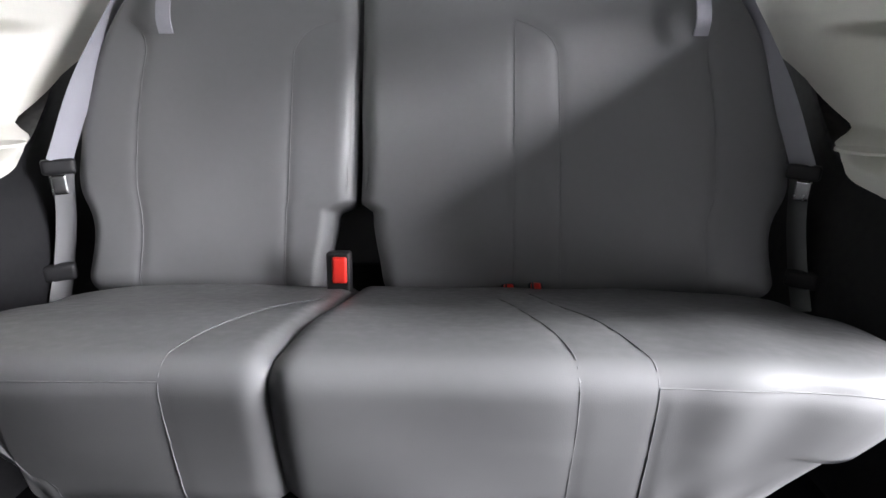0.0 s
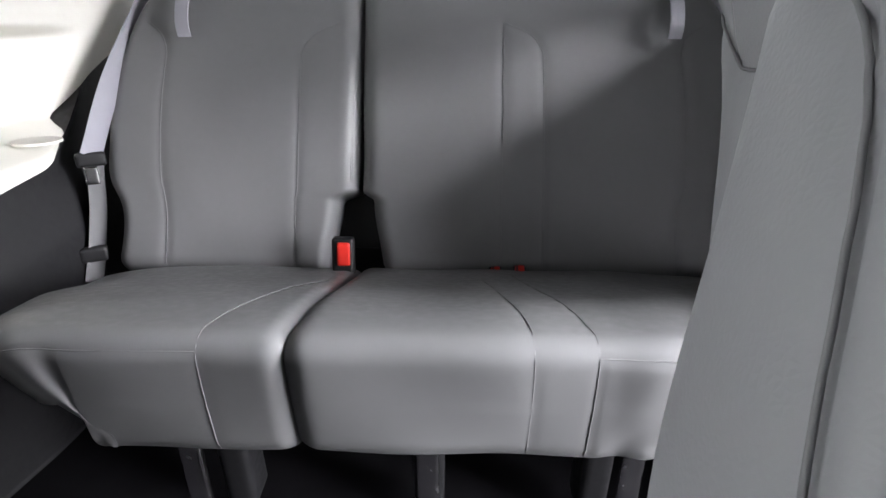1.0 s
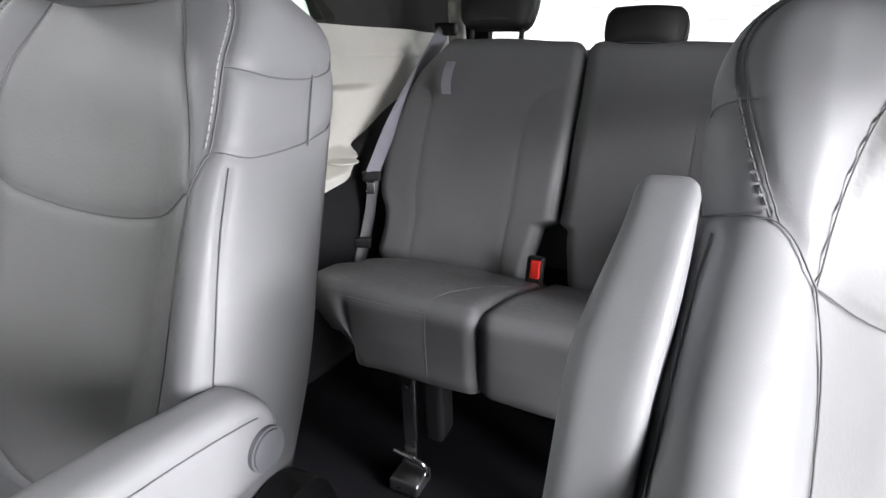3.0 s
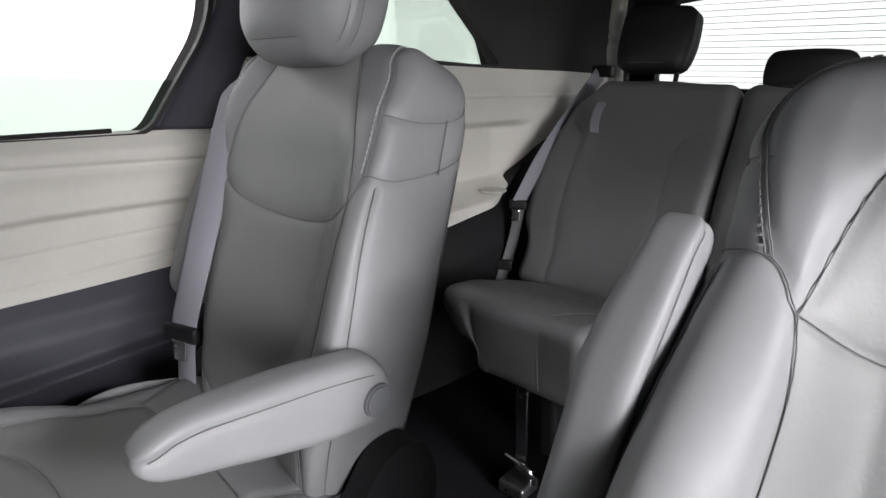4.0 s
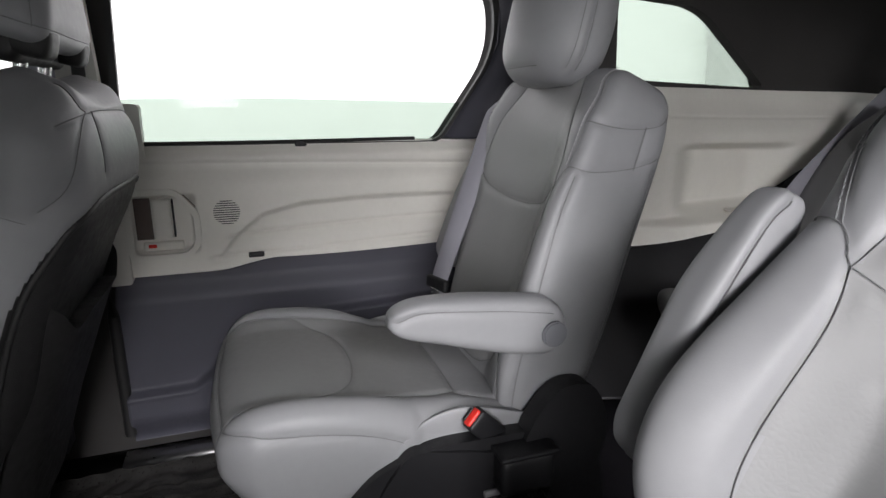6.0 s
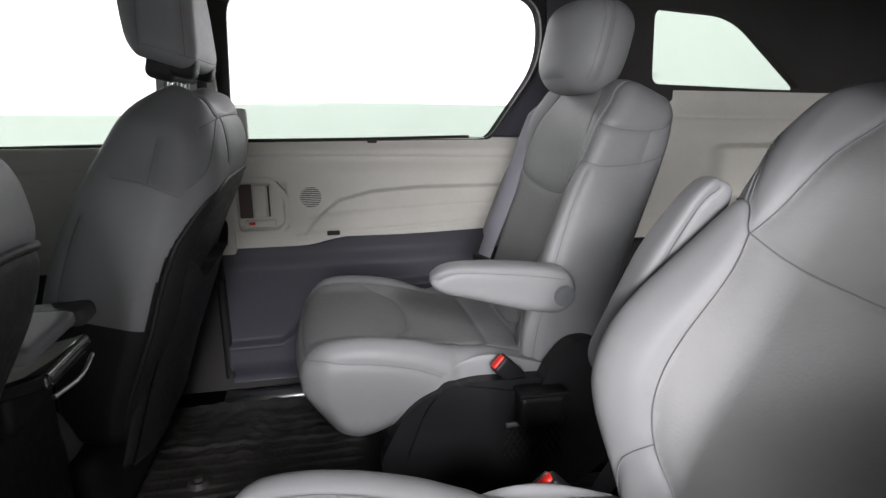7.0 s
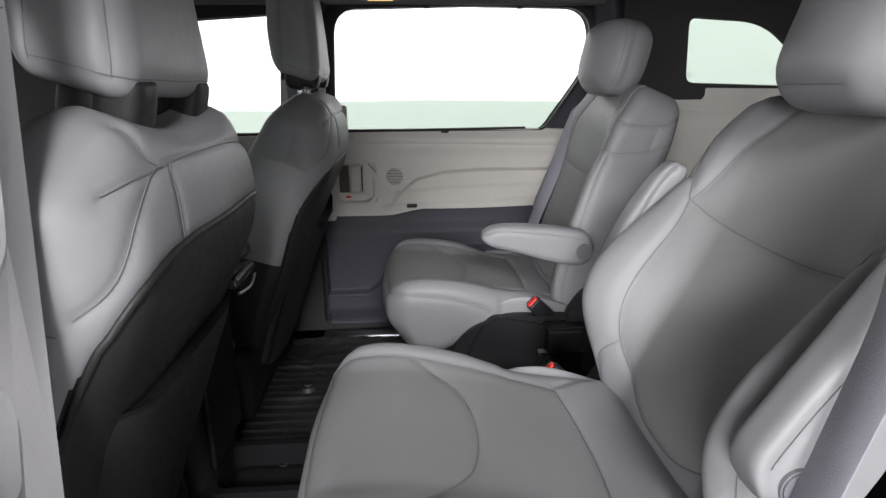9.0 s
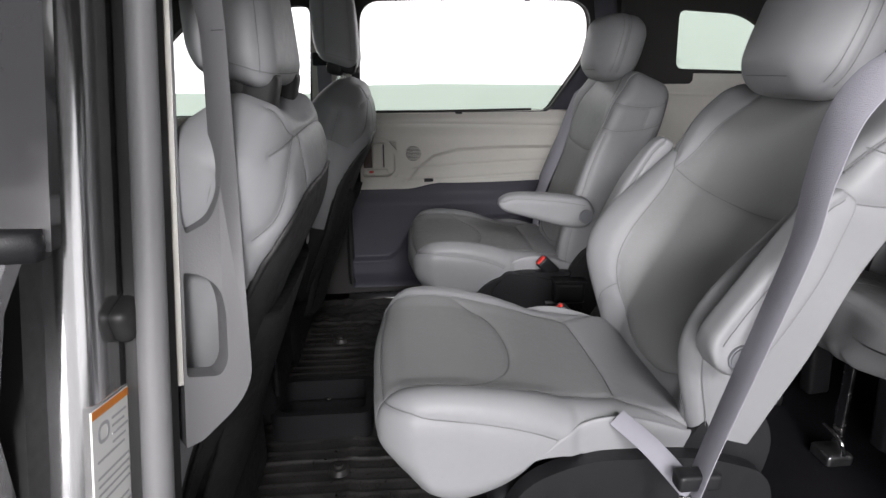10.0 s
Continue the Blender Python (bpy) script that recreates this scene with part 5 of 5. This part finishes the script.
pill(con, "net_band", RUBBER, (0.003, 0.055, 0.005), 0.002, pose(-0.147, -0.01, 0.421))

# ---- rubber floor mat with ribs ----
fm = thing("floor_mat", "dirty black ribbed rubber floor mat in front of the second row", "floor mat", (0, -0.55, FLOOR))


def mat_height(u, v):
    h = 0.006 + 0.012 * step_up(np.abs(u), 0.69, 0.72) + 0.010 * step_up(-v, 0.93, 0.96)
    k = np.round(u / 0.036)
    rib = np.exp(-((u - k * 0.036) / 0.0045) ** 2) * np.where(k % 5 == 0, 0.0075, 0.0032)
    h = h + rib * step_up(-v, 0.30, 0.32) * (1 - step_up(-v, 0.80, 0.82)) * (np.abs(u) < 0.67) + 0.004 * np.exp(-((v + 0.585) / 0.012) ** 2) * (np.abs(u) < 0.67)
    h = h + 0.0012 * np.sin(u * 31 + 3 * np.sin(v * 17)) * np.sin(v * 23) + 0.002 * np.sin(u * 7 + v * 9)
    h = h + 0.004 * np.sin(u * 61 + 4 * np.sin(v * 29)) * np.sin(v * 47 + 2 * np.sin(u * 37)) * step_up(-u, 0.42, 0.55) * step_up(-v, 0.25, 0.35)
    return h


relief(fm, "mat", MATRUB, np.linspace(-0.72, 0.72, 420), np.linspace(-0.97, -0.20, 90), lambda u, v, w: np.stack([u, v, FLOOR + w], 1), mat_height, back=0.0)
for x, y in ((0.22, -0.61), (-0.40, -0.66), (-0.05, -0.66), (0.40, -0.52), (0.08, -0.50), (-0.22, -0.52)):
    b = bmesh.new()
    bmesh.ops.create_cone(b, cap_ends=True, segments=20, radius1=0.024, radius2=0.019, depth=0.012, matrix=pose(x, y, FLOOR + 0.016))
    bmesh.ops.create_cone(b, cap_ends=True, segments=16, radius1=0.011, radius2=0.009, depth=0.008, matrix=pose(x, y, FLOOR + 0.024))
    part("mat_button", b, MATRUB, fm)
slab("sill_plate", -0.79, -0.73, -0.66, 0.1, FLOOR - 0.001, FLOOR + 0.022, DULLSTEEL, "bright metal sill plate at the sliding door", "sill plate")
slab("sill_step", 0.74, 0.86, -0.70, 0.40, FLOOR - 0.1, FLOOR + 0.012, BLACK, "black plastic doorway step", "sill")

# ---- far front door and pillar trims ----
fd = thing("door_2", "closed front door with pale trim", "van door", (-WALL, -1.1, 0.3), kind="structure")
relief(fd, "upper_panel", PALE, np.linspace(-1.55, -0.765, 60), np.linspace(0.58, 0.878, 50), side_array(-1),
       lambda u, v: 0.012 + 0.016 * step_up(v, 0.875, 0.85) + 0.03 * step_up(v, 0.66, 0.62) + sunk(u, v, [(-1.55, 0.80), (-1.1, 0.815), (-0.765, 0.83)]), "pale grey moulded trim")
relief(fd, "lower_panel", DARKDOOR, np.linspace(-1.55, -0.765, 30), np.linspace(0.24, 0.578, 30), side_array(-1), lambda u, v: 0.03 + 0.02 * step_up(v, 0.5, 0.4), "dark slate moulded trim")
bp = plate(None, "trim_pillar_front", PALE, rounded([(-0.762, 0.60), (-0.60, 0.60), (-0.60, 0.84), (-0.548, 0.862), (-0.548, 0.971), (-0.610, 0.976), (-0.625, 1.28), (-0.735, 1.28)], 0.008), [], side_place(-1, WALL - 0.003), 0.028, bevel=0.008)
tagged(bp, "pale grey cover of the pillar behind the front door", "pillar trim", kind="structure")
tube(None, "trim_door_seal", BLACKRUB, [(-WALL + 0.03, -0.645, 0.25), (-WALL + 0.03, -0.645, 0.8), (-WALL + 0.03, -0.635, 1.2), (-WALL + 0.03, -0.60, 1.27)], 0.012, 8)
tagged(bpy.data.objects["trim_door_seal"], "black rubber seal at the sliding door's front edge", "seal", kind="structure")
fb = thing("seat_belt", "dark guide of the far front seat belt on its pillar", "seat belt", (-0.78, -0.70, 1.05), "seat belts")
pill(fb, "guide_ring", BLACK, (0.012, 0.04, 0.022), 0.01, pose(-0.778, -0.70, 1.07))
ribbon(fb, "webbing", [(-0.772, -0.70, 1.065), (-0.77, -0.70, 0.9), (-0.77, -0.70, 0.62)], 0.0235, (1, 0, 0))

# roof edge trims over the doors
for s, nm in ((-1, "trim_roof_far"), (1, "trim_roof_near")):
    tr = tube(None, nm, RUBBER, [(s * 0.80, -1.6, 1.275), (s * 0.80, -0.6, 1.283), (s * 0.80, 0.3, 1.283)], 0.016, 8)
    tagged(tr, "grey edge trim of the roof lining over the doors", "roof trim", kind="structure")

cl = thing("courtesy_lamp", "small lit amber courtesy lamp on the roof trim", "lamp", (-0.79, -0.43, 1.285))
pill(cl, "lens", AMBER, (0.012, 0.04, 0.006), 0.004, pose(-0.782, -0.43, 1.283))

# ---- centre console between the front seats ----
cc = thing("centre_console", "dark centre console with a padded leather lid", "console", (0.0, -1.05, FLOOR))
soft(cc, (0.105, 0.17, 0.011), 0.009, 0.010, lambda p: np.stack([p[:, 0] * 0.62, -0.865 + p[:, 1], 0.716 + p[:, 2]], 1), [("lid", LEATHER, "padded grey leather lid")], swell=0.0005)
pill(cc, "body", BLACK, (0.10, 0.36, 0.20), 0.03, pose(0, -1.12, 0.425), step=0.05)
pill(cc, "rear_panel", BLACK, (0.09, 0.006, 0.15), 0.004, pose(0, -0.757, 0.46), label="black rear panel")
pill(cc, "hinge", BLACK, (0.05, 0.03, 0.03), 0.01, pose(0, -0.76, 0.64))
pill(cc, "tray", GLOSSBLACK, (0.062, 0.055, 0.010), 0.006, pose(0.0, -0.735, 0.672, 14), label="gloss black tray")
tube(cc, "tray_rim", DULLSTEEL, [(-0.058, -0.682, 0.664), (0.0, -0.676, 0.660), (0.058, -0.682, 0.664)], 0.003, 6, label="bright tray rim")
tray = rounded([(-0.065, -0.78), (0.105, -0.78), (0.105, -0.54), (-0.065, -0.54)], 0.03)
st = plate(cc, "stowage_tray", BLACK, tray, [rounded([(-0.048, -0.763), (0.088, -0.763), (0.088, -0.557), (-0.048, -0.557)], 0.025)], lambda u, v, w: Vector((u, v, FLOOR + 0.002 + w)), 0.075, "black open stowage tray", bevel=0.006)
pill(st, "tray_bottom", BLACK, (0.075, 0.11, 0.006), 0.004, pose(0.02, -0.66, FLOOR + 0.018), step=0.03)

# dashboard and steering wheel
db = thing("dashboard", "dark moulded dashboard under the windscreen", "dashboard", (0, -1.65, 0.3))
soft(db, (0.80, 0.17, 0.22), 0.08, 0.05, lambda p: np.stack([p[:, 0], -1.62 + p[:, 1] - 0.05 * (p[:, 0] / 0.8) ** 2, 0.70 + p[:, 2]], 1), [("body", BLACK, "")])
sw = thing("steering_wheel", "black steering wheel with a round hub", "steering wheel", (0.47, -1.33, 0.80))
ang = np.linspace(0, 2 * math.pi, 40)
tube(sw, "rim", BLACK, [(0.47 + 0.18 * math.cos(a), -1.35 - 0.07 * math.sin(a), 0.80 + 0.165 * math.sin(a)) for a in ang], 0.014, 8, smooth=False, up=(0, -1, 0.4))
pill(sw, "hub", BLACK, (0.07, 0.03, 0.05), 0.025, pose(0.47, -1.38, 0.80, -25))
for dx in (-1, 1):
    pill(sw, "spoke", BLACK, (0.055, 0.01, 0.014), 0.008, pose(0.47 + dx * 0.12, -1.365, 0.80, -25))

# far door mirror, outside the front window
mr = thing("door_mirror", "dark door mirror outside the far front window", "door mirror", (-0.98, -1.42, 0.93))
pill(mr, "housing", BLACK, (0.11, 0.05, 0.075), 0.04, pose(-1.0, -1.42, 0.98))
pill(mr, "mirror_glass", CHROME, (0.09, 0.004, 0.06), 0.003, pose(-1.0, -1.366, 0.98))
pill(mr, "arm", BLACK, (0.05, 0.025, 0.015), 0.01, pose(-0.90, -1.42, 0.92))
tube(None, "trim_quarter_strut", BLACKRUB, [(-0.83, -1.30, 0.87), (-0.82, -1.27, 1.23)], 0.016, 8, smooth=False)
tagged(bpy.data.objects["trim_quarter_strut"], "black strut of the front quarter light", "window strut", kind="structure")

# ---- near door jamb: painted pillar, seals, label, grab handle ----
LEAN = 0.30


def leaning(x, y, z):
    """Points of the near pillar lean inwards with height."""
    return np.stack([x - LEAN * np.clip(z - 0.75, -0.25, 1) * (z > 0.5), y, z], 1)


def sweep(name, material, plan, label, category, z0=0.14, z1=1.27, rows=40, parent=None):
    """A plan outline (x, y), run up the leaning pillar."""
    plan = np.array(plan, float)
    z = np.linspace(z0, z1, rows)
    pts = np.concatenate([leaning(plan[:, 0], plan[:, 1], np.full(len(plan), a)) for a in z])
    k = len(plan)
    i, j = np.meshgrid(np.arange(rows - 1), np.arange(k), indexing="ij")
    q, w = i.ravel() * k, j.ravel()
    f = np.stack([q + w, q + (w + 1) % k, q + k + (w + 1) % k, q + k + w], 1)
    ob = from_arrays(name, pts, f, material, parent)
    me = ob.data
    me.set_sharp_from_angle(angle=radians(40))
    return tagged(ob, label, category, kind="structure") if parent is None else ob


def arc_plan(cx, cy, r, a0, a1, n=9):
    return [(cx + r * math.cos(math.radians(a)), cy + r * math.sin(math.radians(a))) for a in np.linspace(a0, a1, n)]


# body jamb: flat rear face, round outer corner
sweep("door_jamb", JAMB, [(0.725, -0.80), (0.725, -0.739), (0.760, -0.739)] + [(0.785, -0.739)] + arc_plan(0.795, -0.764, 0.025, 90, 0, 9) + [(0.82, -0.80)],
      "silver grey painted door jamb with a round edge", "door jamb")
sweep("trim_jamb_gap", BLACKRUB, [(0.815, -0.80), (0.815, -0.772), (0.85, -0.772), (0.85, -0.80)], "black rubber gap seal between jamb and front door", "seal")
sweep("trim_jamb_seal", BLACKRUB, [(0.705, -0.78), (0.705, -0.742), (0.742, -0.735), (0.746, -0.78)], "black channel behind the door seal", "seal")
sweep("trim_door_seal_near", RUBBER, arc_plan(0.751, -0.710, 0.0145, 0, 360, 22)[:-1], "grey rubber tube seal round the sliding doorway", "seal")
sweep("trim_pillar_near", DARKDOOR, [(0.715, -0.80), (0.70, -0.735), (0.685, -0.728), (0.60, -0.80), (0.60, -0.86), (0.70, -0.86)], "grey moulded cover of the near pillar", "pillar trim", z0=0.2)
sweep("trim_seal_lip", BLACKRUB, [(0.752, -0.736), (0.752, -0.716), (0.708, -0.704), (0.700, -0.712), (0.715, -0.736)], "black rubber lip behind the door seal", "seal")
sweep("trim_pillar_edge", PALE, [(0.702, -0.712), (0.700, -0.701), (0.697, -0.700), (0.696, -0.714)], "pale edge strip of the pillar cover", "pillar trim", z0=0.72, z1=1.26)
lt = thing("door_latch", "dark rounded rubber stop on the door jamb", "door stop", (0.74, -0.73, 0.83))
pill(lt, "stop", BLACKRUB, (0.028, 0.010, 0.018), 0.009, pose(0.728, -0.732, 0.815, 0, 14))
# label with printed lines
lb = thing("warning_label", "white information label with an orange top band on the door jamb", "label", (0.78, -0.737, 0.68))


def label_pt(u, v, w):
    z = 0.760 - v
    p = leaning(np.array([0.820 - u * 1.16]), np.array([-0.7375 + w]), np.array([z - 0.018 * (u / 0.083)]))[0]
    return Vector(p)


plate(lb, "paper", PAPER, [(0, 0), (0.083, 0), (0.083, 0.155), (0, 0.155)], [], label_pt, 0.0015, smooth=False)
plate(lb, "band", ORANGE, [(0, 0), (0.083, 0), (0.083, 0.007), (0, 0.007)], [], lambda u, v, w: label_pt(u, v, w + 0.0017), 0.0004, "orange printed band", smooth=False)
rng = random.Random(4)
for k in range(19):
    v = 0.016 + k * 0.0071
    if k in (5, 10, 15):
        continue
    u0, u1 = (0.006 if k > 3 else 0.03), 0.006 + 0.070 * rng.uniform(0.6, 1)
    plate(lb, "printed_line", INK, [(u0, v), (u1, v), (u1, v + 0.0021), (u0, v + 0.0021)], [], lambda u, v, w: label_pt(u, v, w + 0.0017), 0.0003, smooth=False)
plate(lb, "printed_mark", INK, rounded([(0.008, 0.014), (0.026, 0.014), (0.026, 0.032), (0.008, 0.032)], 0.008), [rounded([(0.011, 0.017), (0.023, 0.017), (0.023, 0.029), (0.011, 0.029)], 0.005)], lambda u, v, w: label_pt(u, v, w + 0.0017), 0.0003, smooth=False)

# grab handle: a moulded panel off the pillar with an upper and a lower opening
gh = thing("grab_handle", "grey moulded grab handle on the near pillar", "grab handle", (0.68, -0.67, 0.74))


def handle_pt(u, z, w):
    k = u / 0.07
    s = Vector((0.698 - 0.30 * (z - 0.75), -0.702, z))
    o = Vector((0.677 - 0.142 * (z - 0.75), -0.637, z))
    return s.lerp(o, k) + Vector((0.80, 0.60, 0)) * (w - 0.022)


plate(gh, "grip", TRIMGREY, rounded([(0.0, 0.655), (0.016, 0.657), (0.055, 0.685), (0.070, 0.712), (0.070, 1.09), (0.064, 1.16), (0.03, 1.20), (0.0, 1.21)], [0, 0.01, 0.03, 0.02, 0.05, 0.04, 0.02, 0]),
      [rounded([(0.003, 0.893), (0.008, 0.876), (0.036, 0.889), (0.050, 0.920), (0.050, 1.075), (0.044, 1.110), (0.024, 1.140), (0.003, 1.150)], [0.004, 0.004, 0.012, 0.012, 0.03, 0.02, 0.01, 0.004]),
       rounded([(0.003, 0.836), (0.020, 0.834), (0.041, 0.820), (0.047, 0.795), (0.046, 0.737), (0.038, 0.722), (0.003, 0.728)], [0.004, 0.01, 0.012, 0.012, 0.008, 0.008, 0.004])],
      handle_pt, 0.026, bevel=0.0045)
tube(gh, "seam", BLACKRUB, [handle_pt(u, 1.082, 0.0264) for u in (0.052, 0.060, 0.067)], 0.0005, 4, smooth=False)

# near front door, seen along its outer skin
nd = thing("front_door", "dark grey painted front door with a black belt moulding", "van door", (0.88, -1.2, 0.3))
skin = lambda y, z, w: Vector((0.875 + w - 0.28 * max(z - 0.93, 0) - 0.02 * max(0.93 - z, 0) * 2, y, z))
plate(nd, "skin", PAINT, [(-1.85, 0.10), (-0.80, 0.10), (-0.775, 0.78), (-0.745, 0.88), (-0.72, 0.925), (-1.85, 0.925)], [], skin, 0.02, bevel=0.005)
sl = plate(nd, "window_pane", DOORGLASS, [(-1.75, 0.93), (-0.86, 0.93), (-0.86, 1.25), (-1.3, 1.25)], [], skin, 0.004, "tinted window pane", smooth=False)
pill(nd, "belt_moulding", BLACK, (0.012, 0.53, 0.012), 0.006, pose(0.888, -1.228, 0.935), step=0.06)
plate(nd, "window_frame", GLOSSBLACK, [(-0.86, 0.93), (-0.695, 0.93), (-0.69, 1.25), (-0.86, 1.25)], [], skin, 0.012)

# the sliding door stands open along the van's rear side
sd = thing("sliding_door", "dark grey sliding door standing open along the van's side", "van door", (0.98, 0.95, 0.2))
plate(sd, "skin", PAINT, rounded([(0.50, 0.12), (1.55, 0.12), (1.55, 0.92), (0.50, 0.92)], 0.03), [], lambda y, z, w: Vector((0.99 + w, y, z)), 0.03, bevel=0.006)
plate(sd, "inner_trim", PALE, rounded([(0.53, 0.60), (1.52, 0.60), (1.52, 0.90), (0.53, 0.90)], 0.03), [], lambda y, z, w: Vector((0.96 + w, y, z)), 0.028, bevel=0.006)
plate(sd, "window_frame", BLACK, rounded([(0.50, 0.925), (1.55, 0.925), (1.62, 1.28), (0.56, 1.28)], 0.05), [rounded([(0.56, 0.93), (1.49, 0.93), (1.55, 1.24), (0.61, 1.24)], 0.05)], lambda y, z, w: Vector((0.985 + w - 0.25 * max(z - 0.93, 0), y, z)), 0.025)
